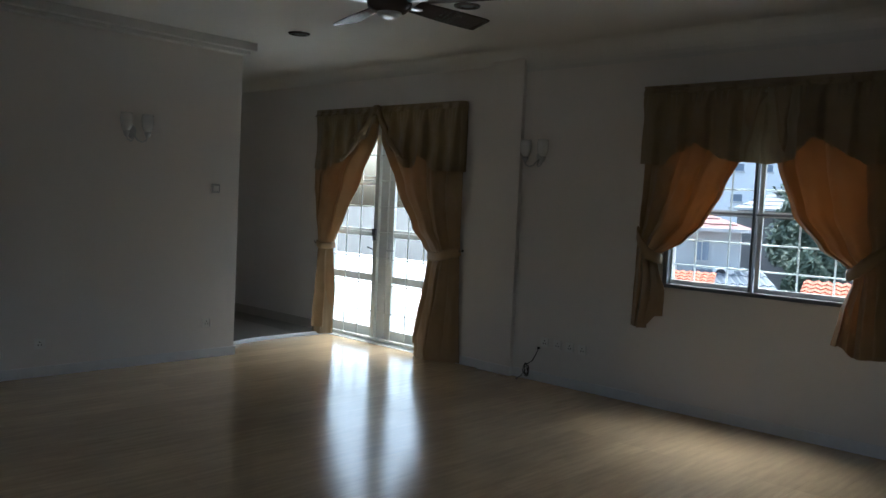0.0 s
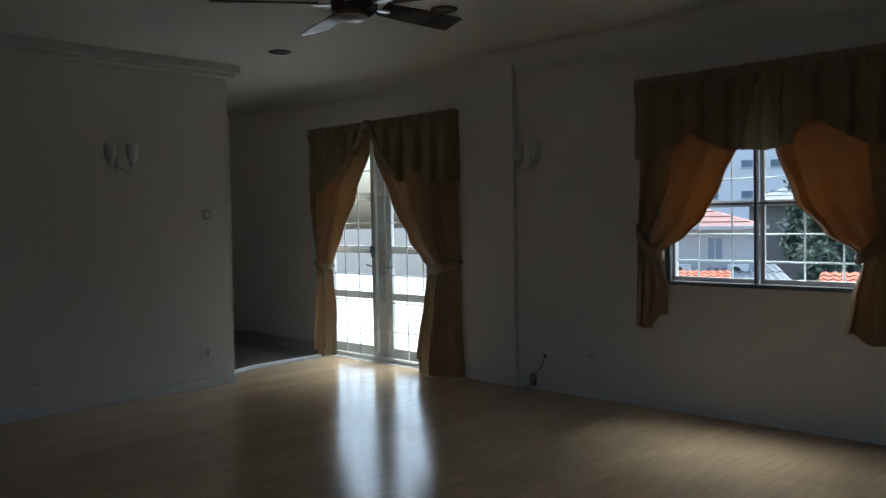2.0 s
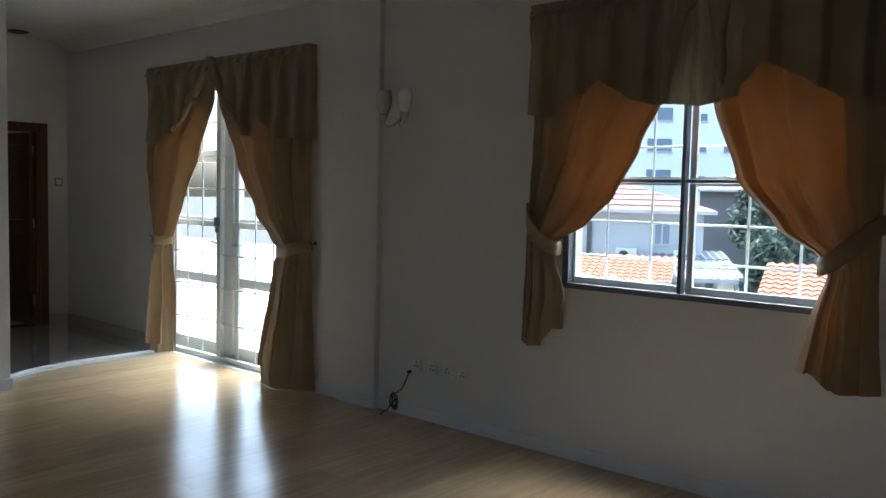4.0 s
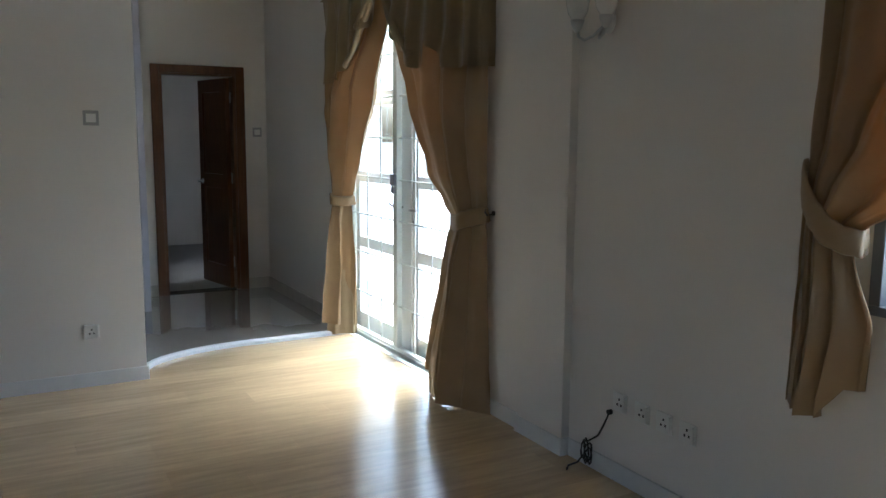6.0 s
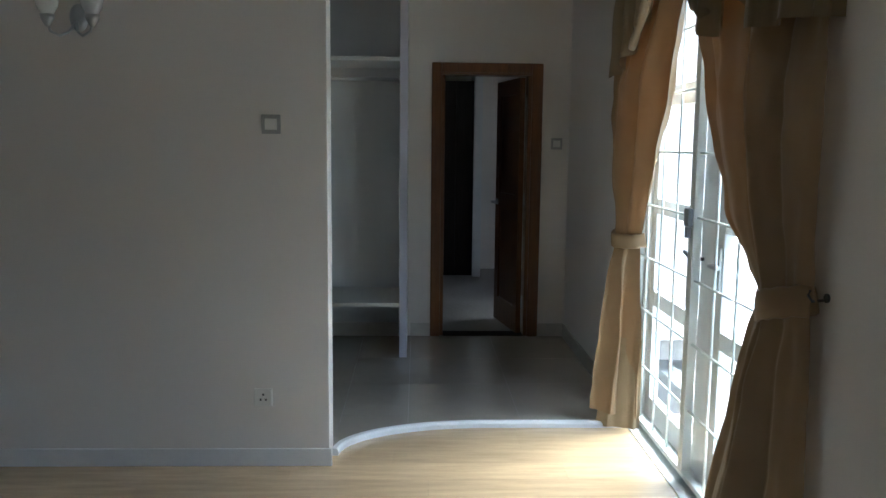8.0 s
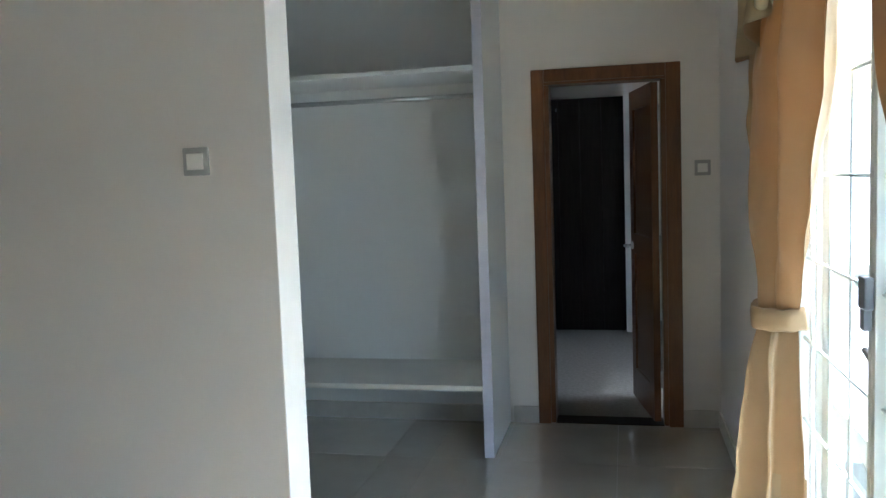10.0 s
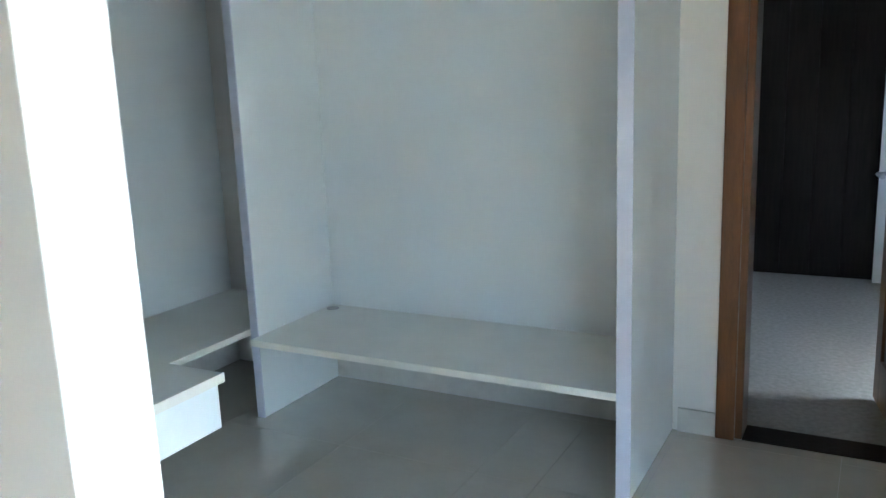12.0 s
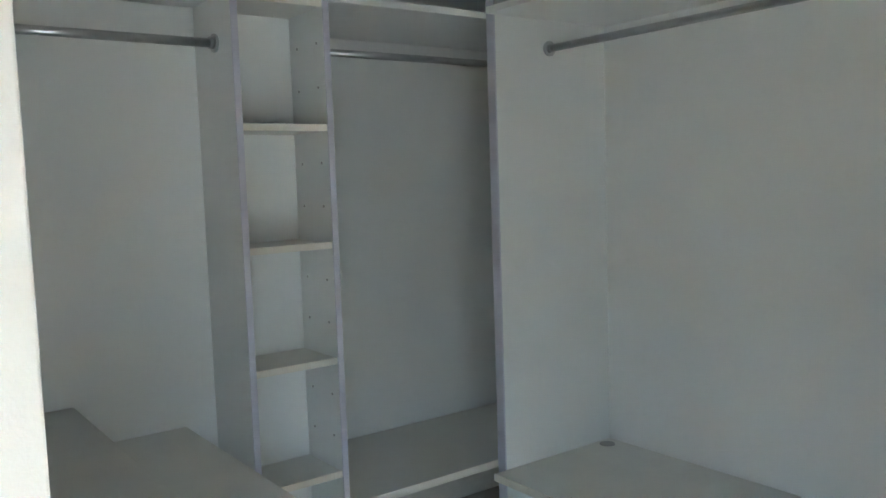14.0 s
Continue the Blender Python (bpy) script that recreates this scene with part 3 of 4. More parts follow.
# Unseen window, added so that more daylight reaches the east wall.
win2 = empty("window_2", (0, 0, 0), "unseen window added in the west wall to let fill light in", "window", kind="structure")
for d in ((-6.73, -6.67, -6.199, -4.201, 0.951, 1.0), (-6.73, -6.67, -6.199, -4.201, 2.3, 2.349), (-6.73, -6.67, -6.199, -6.15, 1.001, 2.299), (-6.73, -6.67, -4.25, -4.201, 1.001, 2.299), (-6.73, -6.67, -5.225, -5.175, 1.001, 2.299)):
    block("frame", d, FRAMEDARK, win2, "dark grey frame", 0.003)


# ---- curtains ----
def knots(z, pts):
    """Smooth value through (z, value) pairs, z falling."""
    zs = [p[0] for p in pts][::-1]
    vs = [p[1] for p in pts][::-1]
    if z <= zs[0]:
        return vs[0]
    for i in range(len(zs) - 1):
        if z <= zs[i + 1]:
            f = (z - zs[i]) / (zs[i + 1] - zs[i])
            f = f * f * (3 - 2 * f) * 0.5 + f * 0.5
            return vs[i] + (vs[i + 1] - vs[i]) * f
    return vs[-1]


def drape(levels, folds, amp, seed, hem=None, nu=150, nv=84):
    """Hanging cloth through plan lines (z, slack, ((x, y), ...)) from the wall edge to the inner edge, in folds that tighten where it is tied."""
    zs = [lv[0] for lv in levels]
    m = len(levels[0][2])
    cx = [[(lv[0], lv[2][k][0]) for lv in levels] for k in range(m)]
    cy = [[(lv[0], lv[2][k][1]) for lv in levels] for k in range(m)]
    slack = [(lv[0], lv[1]) for lv in levels]

    def along(vals, u):
        f = u * (m - 1)
        k = min(m - 2, int(f))
        f -= k
        p0, p1, p2, p3 = vals[max(0, k - 1)], vals[k], vals[k + 1], vals[min(m - 1, k + 2)]
        return p1 + 0.5 * f * (p2 - p0 + f * (2 * p0 - 5 * p1 + 4 * p2 - p3 + f * (3 * (p1 - p2) + p3 - p0)))

    bm = bmesh.new()
    rows = []
    for j in range(nv + 1):
        row = []
        for i in range(nu + 1):
            u = i / nu
            z1 = zs[-1] if hem is None else hem(u)
            z = zs[0] + (z1 - zs[0]) * j / nv
            xs_, ys_ = [knots(z, c) for c in cx], [knots(z, c) for c in cy]
            x, y = along(xs_, u), along(ys_, u)
            du = 0.01
            tx, ty = along(xs_, min(1, u + du)) - along(xs_, max(0, u - du)), along(ys_, min(1, u + du)) - along(ys_, max(0, u - du))
            ln = math.hypot(tx, ty) or 1.0
            n = noise.noise(Vector((u * 3.0, z * 0.8, seed)))
            ph = 2 * math.pi * folds * u + 1.8 * n + seed
            wave = 1.4 * abs(math.sin(ph * 0.5)) ** 0.7 - 0.9 + 0.12 * math.sin(2.1 * ph + 1.0) + 0.7 * noise.noise(Vector((u * 5, z * 1.6, seed + 5)))
            k = amp * knots(z, slack) * wave * min(1.0, 0.25 + u * 5) * min(1.0, 0.3 + (1 - u) * 8)
            crease = 0.009 * noise.noise(Vector((u * 12, z * 9, seed + 9)))
            row.append(bm.verts.new((x - (k + crease) * abs(ty) / ln, y + k * tx / ln * (1 if ty < 0 else -1), z)))
        rows.append(row)
    for r, s in zip(rows, rows[1:]):
        for i in range(nu):
            f = bm.faces.new((r[i], r[i + 1], s[i + 1], s[i]))
            f.smooth = True
    return bm


def valance(x0, z0, prof, folds, amp, seed, y0, y1, back=None):
    """A short pleated cloth with a shaped hem; each pleat lies over the next, and the ends turn back to the wall."""
    bm = bmesh.new()
    nu, nv = 260, 30
    ps = [(p[0], p[1]) for p in prof]
    rows = []
    for j in range(nv + 1):
        v = j / nv
        row = []
        for i in range(nu + 1):
            u = i / nu
            y = y0 + (y1 - y0) * u
            z = z0 + (knots(y, ps) - z0) * v
            ph = folds * u + 0.1 * seed + 0.22 * noise.noise(Vector((u * 5, 0, seed)))
            saw = ph - math.floor(ph)
            saw = saw / 0.86 if saw < 0.86 else (1 - saw) / 0.14
            saw = saw * saw * (3 - 2 * saw)
            gather = 0.3 * math.sin(2 * math.pi * folds * 4 * u + seed) * max(0.0, 1 - v * 3.5)
            x = x0 - 0.03 * v - amp * (2.4 * (saw - 0.5) * (0.3 + 0.7 * min(1.0, v * 2.5)) + gather) + 0.01 * noise.noise(Vector((u * 13, v * 4, seed)))
            row.append(bm.verts.new((x, y + 0.012 * noise.noise(Vector((u * 9, v * 3, seed + 2))), z + 0.006 * gather)))
        if back is not None:
            row = [bm.verts.new((back, row[0].co.y, row[0].co.z))] + row + [bm.verts.new((back, row[-1].co.y, row[-1].co.z))]
        rows.append(row)
    for r, s in zip(rows, rows[1:]):
        for i in range(len(r) - 1):
            f = bm.faces.new((r[i], r[i + 1], s[i + 1], s[i]))
            f.smooth = True
    return bm


def tie(pts, half, parent, cloth_of):
    """A cloth band round the gathered curtain, pulled to a hook on the wall at its last point."""
    bm = bmesh.new()
    ps = [Vector(p) for p in pts]
    path = []
    for k in range(len(ps) - 1):
        p0, p1, p2, p3 = ps[max(0, k - 1)], ps[k], ps[k + 1], ps[min(len(ps) - 1, k + 2)]
        for f in [q / 6 for q in range(1 if k else 0, 7)]:
            path.append(p1 + 0.5 * f * (p2 - p0 + f * (2 * p0 - 5 * p1 + 4 * p2 - p3 + f * (3 * (p1 - p2) + p3 - p0))))
    rows = []
    for i, p in enumerate(path):
        d = (path[min(i + 1, len(path) - 1)] - path[max(i - 1, 0)]).normalized()
        out = d.cross(Vector((0, 0, 1))).normalized()
        if out.x > 0:
            out = -out
        up = out.cross(d)
        if up.z < 0:
            up = -up
        h = half * (0.8 if i == len(path) - 1 else 1.0 + 0.06 * math.sin(i * 1.7))
        rows.append([bm.verts.new(p + up * a * h + out * o) for a, o in ((1, 0.0), (0.9, 0.007), (0.3, 0.01), (-0.3, 0.0085), (-0.9, 0.007), (-1, 0.0), (0, -0.004))])
    for r, s in zip(rows, rows[1:]):
        for i in range(7):
            f = bm.faces.new((r[i], s[i], s[(i + 1) % 7], r[(i + 1) % 7]))
            f.smooth = True
    bm.faces.new(rows[0])
    bm.faces.new(rows[-1][::-1])
    part("tie_band", bm, cloth_of, parent)
    e = ps[-1]
    bm = bmesh.new()
    xw = XF if e.y > -2 else XW
    cyl(bm, (xw - 0.001, e.y, e.z + 0.005), (xw - 0.008, e.y, e.z + 0.005), 0.013, 14)
    tube(bm, [(xw - 0.006, e.y, e.z), (xw - 0.045, e.y, e.z - 0.004), (xw - 0.058, e.y, e.z + 0.014), (xw - 0.052, e.y, e.z + 0.028)], 0.0045)
    part("tie_hook", bm, DARKSTEEL, parent, "dark metal hook")


lab = "gold-beige satin curtain tied back to the wall beside the "
c = empty("curtain", (0, 0, 0), lab + "french door", "curtain", "curtains at the openings")
LEFT = [(2.52, 0.7, ((1.525, 0.72), (1.50, 0.2), (1.505, -0.33))), (2.22, 0.8, ((1.52, 0.74), (1.50, 0.22), (1.525, -0.27))), (1.8, 1.0, ((1.505, 0.775), (1.455, 0.43), (1.555, 0.0))),
        (1.35, 0.8, ((1.50, 0.705), (1.455, 0.55), (1.565, 0.275))), (1.12, 0.4, ((1.50, 0.665), (1.475, 0.575), (1.575, 0.42))), (1.03, 0.3, ((1.50, 0.65), (1.48, 0.57), (1.58, 0.49))),
        (0.9, 0.5, ((1.49, 0.65), (1.45, 0.56), (1.58, 0.475))), (0.5, 0.9, ((1.48, 0.64), (1.43, 0.545), (1.585, 0.455))), (0.02, 1.0, ((1.47, 0.69), (1.385, 0.52), (1.59, 0.46)))]
part("cloth", drape(LEFT, 3, 0.05, 1.3, lambda u: 0.13 - 0.06 * u), LINED, c)
part("lining", drape([(z, k, tuple((x + 0.016, y + 0.005) for x, y in p)) for z, k, p in LEFT if z < 0.6], 4, 0.022, 2.6, lambda u: 0.012, 90, 16), VALANCE, c, "paler lining below the hem")
tie([(1.60, 0.475, 1.03), (1.535, 0.485, 1.02), (1.455, 0.545, 1.02), (1.462, 0.615, 1.03), (1.50, 0.675, 1.035), (1.535, 0.73, 1.04)], 0.038, c, LINED)
c = empty("curtain", (0, 0, 0), lab + "french door", "curtain", "curtains at the openings")
RIGHT = [(2.52, 0.7, ((1.525, -1.53), (1.50, -1.2), (1.50, -0.8), (1.505, -0.37))), (2.22, 0.8, ((1.52, -1.53), (1.50, -1.2), (1.49, -0.82), (1.515, -0.34))), (1.7, 1.0, ((1.51, -1.54), (1.47, -1.27), (1.45, -0.98), (1.50, -0.62))),
         (1.3, 0.8, ((1.51, -1.54), (1.455, -1.32), (1.445, -1.14), (1.505, -0.87))), (1.12, 0.5, ((1.51, -1.535), (1.46, -1.37), (1.475, -1.24), (1.55, -0.99))), (1.04, 0.35, ((1.51, -1.535), (1.455, -1.385), (1.48, -1.28), (1.56, -1.07))),
         (0.8, 0.6, ((1.51, -1.545), (1.42, -1.37), (1.435, -1.28), (1.49, -1.09))), (0.2, 0.8, ((1.515, -1.58), (1.375, -1.33), (1.365, -1.26), (1.405, -1.045))), (0.02, 0.8, ((1.515, -1.60), (1.37, -1.32), (1.36, -1.26), (1.41, -1.05)))]
part("cloth", drape(RIGHT, 3, 0.046, 2.1, lambda u: 0.014 + 0.13 * max(0.0, min(1.0, (u - 0.62) * 12))), LINED, c)
part("lining", drape([(z, k, tuple((x + 0.02, y) for x, y in p[1:])) for z, k, p in RIGHT if z < 0.9], 3, 0.02, 3.6, lambda u: 0.004, 90, 16), VALANCE, c, "paler lining below the hem")
tie([(1.58, -1.035, 1.02), (1.53, -1.13, 1.02), (1.465, -1.28, 1.03), (1.438, -1.375, 1.055), (1.465, -1.465, 1.08), (1.525, -1.535, 1.10)], 0.046, c, LINED)
c = empty("curtain", (0, 0, 0), lab + "window", "curtain", "curtains at the openings")
part("cloth", drape([(2.52, 0.7, ((1.53, -3.50), (1.52, -3.95), (1.52, -4.42))), (2.1, 0.8, ((1.53, -3.485), (1.51, -3.9), (1.51, -4.33))), (1.75, 1.0, ((1.52, -3.48), (1.475, -3.82), (1.50, -4.17))), (1.5, 1.0, ((1.52, -3.47), (1.455, -3.74), (1.50, -4.035))),
    (1.35, 0.8, ((1.515, -3.465), (1.445, -3.65), (1.495, -3.885))), (1.24, 0.5, ((1.51, -3.46), (1.45, -3.58), (1.50, -3.69))), (1.18, 0.5, ((1.51, -3.46), (1.455, -3.57), (1.505, -3.66))), (0.95, 0.9, ((1.51, -3.455), (1.44, -3.59), (1.51, -3.735))), (0.65, 1.1, ((1.505, -3.45), (1.42, -3.57), (1.50, -3.71)))],
    4, 0.04, 3.3, lambda u: 0.65 + 0.10 * max(0.0, min(1.0, (u - 0.7) * 8))), CURTAIN, c)
tie([(1.535, -3.68, 1.21), (1.475, -3.69, 1.205), (1.425, -3.62, 1.235), (1.44, -3.54, 1.31), (1.49, -3.475, 1.39), (1.545, -3.45, 1.42)], 0.042, c, CURTAIN)
c = empty("curtain", (0, 0, 0), lab + "window", "curtain", "curtains at the openings")
part("cloth", drape([(2.52, 0.7, ((1.53, -5.32), (1.52, -4.9), (1.52, -4.45))), (2.1, 0.8, ((1.53, -5.32), (1.51, -4.93), (1.51, -4.51))), (1.96, 0.9, ((1.525, -5.32), (1.49, -4.95), (1.505, -4.55))), (1.6, 1.0, ((1.52, -5.32), (1.465, -5.02), (1.50, -4.68))),
    (1.37, 0.8, ((1.515, -5.32), (1.45, -5.12), (1.495, -4.88))), (1.25, 0.5, ((1.51, -5.32), (1.45, -5.19), (1.50, -5.07))), (1.18, 0.5, ((1.51, -5.32), (1.455, -5.21), (1.505, -5.11))), (0.95, 0.9, ((1.51, -5.33), (1.44, -5.2), (1.50, -5.04))), (0.66, 1.1, ((1.505, -5.35), (1.42, -5.2), (1.49, -4.99)))],
    4, 0.04, 4.7, lambda u: 0.66 + 0.06 * max(0.0, min(1.0, (u - 0.6) * 6))), CURTAIN, c)
tie([(1.535, -5.09, 1.21), (1.475, -5.08, 1.205), (1.425, -5.15, 1.235), (1.44, -5.23, 1.31), (1.49, -5.30, 1.38), (1.545, -5.33, 1.41)], 0.042, c, CURTAIN)

v = empty("valance", (0, 0, 0), "gold-beige swagged valance gathered on a rail above the french door", "valance", "valances")
part("header_tape", valance(1.462, 2.55, [(0.72, 2.478), (-1.53, 2.478)], 17, 0.009, 0.6, 0.72, -1.53, XF - 0.004), VALANCE, v)
part("cloth", valance(1.455, 2.485, [(0.72, 1.89), (0.58, 1.865), (0.36, 1.91), (0.12, 2.03), (-0.13, 2.2), (-0.32, 2.36), (-0.38, 2.36), (-0.53, 2.16), (-0.68, 1.98), (-0.83, 1.9), (-0.92, 1.93), (-0.99, 2.04), (-1.06, 2.0), (-1.1, 1.91), (-1.25, 1.875), (-1.53, 1.87)], 10, 0.03, 0.6, 0.72, -1.53, XF - 0.004), VALANCE, v)
for s, (a, b) in enumerate((((0.10, 2.06), (-0.31, 2.50)), ((-0.02, 2.22), (-0.33, 2.53)), ((0.22, 1.98), (-0.30, 2.46)), ((-0.72, 2.02), (-0.38, 2.52)), ((-0.56, 2.2), (-0.35, 2.54)), ((-0.82, 1.98), (-0.40, 2.47)))):
    bm = bmesh.new()
    pts = [(1.423 - 0.01 * (s % 2) + 0.012 * f, a[0] + (b[0] - a[0]) * f, a[1] + (b[1] - a[1]) * f - 0.12 * f * (1 - f) * (1 + 0.3 * s % 2)) for f in np.linspace(0, 1, 14)]
    tube(bm, pts, 0.021, 10)
    for vv in bm.verts:
        vv.co.x += 0.012 * noise.noise(vv.co * 9) - 0.004
        vv.co.z += 0.012 * noise.noise(vv.co * 7 + Vector((3, 1, s)))
    for f in bm.faces:
        f.smooth = True
    part("swag_fold", bm, VALANCE, v)
bm = bmesh.new()
lathe(bm, (1.425, -0.34, 2.515), [(0.0, 0.05), (0.03, 0.045), (0.042, 0.02), (0.042, -0.02), (0.03, -0.05), (0.0, -0.055)], 16, "y")
for vv in bm.verts:
    vv.co += Vector((0.014, 0.012, 0.02)) * noise.noise(vv.co * 22)
part("knot", bm, VALANCE, v)
v = empty("valance", (0, 0, 0), "gold-beige scalloped valance gathered on a rail above the window", "valance", "valances")
part("header_tape", valance(1.472, 2.56, [(-3.475, 2.488), (-5.32, 2.488)], 14, 0.008, 2.2, -3.475, -5.32, XW - 0.004), VALANCE, v)
part("cloth", valance(1.465, 2.495, [(-3.475, 1.95), (-3.66, 1.935), (-3.79, 2.02), (-3.95, 2.11), (-4.14, 1.99), (-4.27, 1.96), (-4.33, 1.965), (-4.37, 2.1), (-4.46, 2.44), (-4.52, 2.44), (-4.60, 2.1), (-4.65, 1.985), (-4.72, 2.05), (-4.81, 2.13), (-4.96, 2.06), (-5.1, 1.98), (-5.15, 1.945), (-5.32, 1.945)], 9, 0.03, 2.2, -3.475, -5.32, XW - 0.004), VALANCE, v)
part("centre_panel", valance(1.468, 2.49, [(-4.29, 1.965), (-4.40, 1.955), (-4.50, 1.945), (-4.60, 1.955), (-4.69, 1.985)], 2, 0.012, 1.2, -4.29, -4.69), BACKLIT, v, "paler panel, daylight behind it put into the cloth colour")
for ya, yb in ((0.71, -1.52), (-3.485, -5.31)):
    rl = empty("curtain_rail", (0, 0, 0), "slim curtain track on wall brackets behind the valance", "curtain rail")
    block("track", (1.505, 1.53, min(ya, yb), max(ya, yb), 2.525, 2.545), ALU, rl, "", 0.003)
    for f in (0.1, 0.5, 0.9):
        y = ya + (yb - ya) * f
        block("bracket", (1.5305, (XF if ya > 0 else XW) - 0.0005, y - 0.012, y + 0.012, 2.527, 2.543), ALU, rl, "", 0.002)


# ---- wall lamps, switches, sockets ----
def wall_lamp():
    """Two up-facing frosted tulip shades on curled arms; wall plane y = 0, facing -y."""
    e = empty("wall_lamp", (0, 0, 0), "twin-arm chrome wall lamp with frosted tulip shades", "wall lamp", "wall lamps")
    bm = bmesh.new()
    lathe(bm, (0, 0, 0.02), [(0.0, -0.028), (0.02, -0.028), (0.034, -0.018), (0.04, -0.006), (0.04, 0.0)], 24, "y")
    for v in bm.verts:
        v.co.z = 0.02 + (v.co.z - 0.02) * 1.5
    part("backplate", bm, STEEL, e)
    for s in (-1, 1):
        bm = bmesh.new()
        tube(bm, [(0, -0.025, 0.0), (s * 0.02, -0.07, -0.05), (s * 0.05, -0.095, -0.068), (s * 0.085, -0.1, -0.05), (s * 0.095, -0.1, -0.01)], 0.006, 10)
        part("arm", bm, STEEL, e)
        bm = bmesh.new()
        lathe(bm, (s * 0.095, -0.1, -0.012), [(0.006, -0.02), (0.014, -0.012), (0.026, 0.012), (0.031, 0.032), (0.0, 0.033)], 20)
        part("cup", bm, STEEL, e)
        bm = bmesh.new()
        lathe(bm, (s * 0.095, -0.1, 0.022), [(0.025, 0.0), (0.043, 0.03), (0.051, 0.075), (0.05, 0.12), (0.045, 0.15), (0.042, 0.15), (0.047, 0.115), (0.047, 0.075), (0.04, 0.032), (0.02, 0.004)], 24)
        part("shade", bm, FROST, e, "frosted glass tulip shade")
    return e


lamp = wall_lamp()
lamp.matrix_basis = pose(-1.08, -0.001, 2.03)
copy_thing(lamp, pose(XW - 0.001, -2.40, 1.99, 0, 0, -90))


def switch(cat, label, group):
    """A square plate; wall plane y = 0, facing -y."""
    e = empty(cat, (0, 0, 0), label, cat.replace("_", " "), group)
    bm = bmesh.new()
    box(bm, -0.043, 0.043, -0.009, 0, -0.043, 0.043)
    bevelled(bm, 0.004)
    part("plate", bm, GREYPLASTIC if cat == "light_switch" else PLASTIC, e)
    return e


sw = switch("light_switch", "square light switch with a grey surround on the wall", "light switches")
bm = bmesh.new()
box(bm, -0.027, 0.027, -0.016, -0.0092, -0.025, 0.025)
bevelled(bm, 0.002)
part("rocker", bm, PLASTIC, sw, "white rocker")
sw.matrix_basis = pose(-0.25, -0.001, 1.598)
copy_thing(sw, pose(1.462, YN - 0.001, 1.523))
so = switch("wall_socket", "white three-pin socket plate with a switch on the wall", "wall sockets")
for x, z in ((0.0, 0.014), (-0.012, -0.01), (0.012, -0.01)):
    bm = bmesh.new()
    box(bm, x - 0.004, x + 0.004, -0.0105, -0.0092, z - 0.005, z + 0.005)
    part("pin_hole", bm, BLACK, so)
bm = bmesh.new()
box(bm, 0.029, 0.041, -0.019, -0.0092, -0.034, 0.034)
bevelled(bm, 0.002)
part("rocker", bm, PLASTIC, so)
so.matrix_basis = pose(-0.306, -0.001, 0.334)
copy_thing(so, pose(-1.81, -0.001, 0.272))
for y, z in ((-2.56, 0.362), (-2.70, 0.358), (-2.83, 0.357), (-2.96, 0.355)):
    copy_thing(so, pose(XW - 0.001, y, z, 0, 0, -90))

# loose black cable under the first socket
cable = empty("cable", (0, 0, 0), "black cable coiled on the floor and plugged into the socket", "cable")
bm = bmesh.new()
pts = [(XW - 0.012, -2.50, 0.30), (XW - 0.03, -2.485, 0.24), (XW - 0.03, -2.45, 0.18)]
for i in range(34):
    a = i * 0.55
    pts.append((XW - 0.05 - 0.012 * math.sin(a * 0.7), -2.40 + 0.03 * math.sin(a) * (1 - i * 0.006), 0.09 + 0.065 * math.cos(a) * (0.75 + 0.25 * math.sin(i * 0.9))))
pts += [(XW - 0.07, -2.36, 0.03), (XW - 0.1, -2.33, 0.008), (XW - 0.13, -2.36, 0.007)]
tube(bm, pts, 0.0045, 6)
part("cord", bm, BLACK, cable)
bm = bmesh.new()
cyl(bm, (XW - 0.001, -2.50, 0.302), (XW - 0.02, -2.50, 0.302), 0.012)
part("cable_gland", bm, BLACK, cable)

# ---- ceiling fan and downlights ----
fan = empty("ceiling_fan", (0, 0, 0), "dark brown five-blade ceiling fan on a down-rod", "ceiling fan")
bm = bmesh.new()
lathe(bm, (0, 0, 0), [(0.0, 0.459), (0.06, 0.459), (0.065, 0.42), (0.03, 0.38), (0.014, 0.31), (0.014, 0.19), (0.03, 0.18), (0.06, 0.165), (0.135, 0.14), (0.155, 0.115), (0.15, 0.09), (0.115, 0.075), (0.115, 0.04), (0.11, 0.0), (0.085, -0.022), (0.06, -0.026)], 32)
part("motor", bm, FANBROWN, fan)
bm = bmesh.new()
lathe(bm, (0, 0, 0), [(0.06, -0.022), (0.063, -0.032), (0.052, -0.045), (0.03, -0.052), (0.0, -0.054)], 32)
part("bottom_cap", bm, STEEL, fan, "satin steel cap")
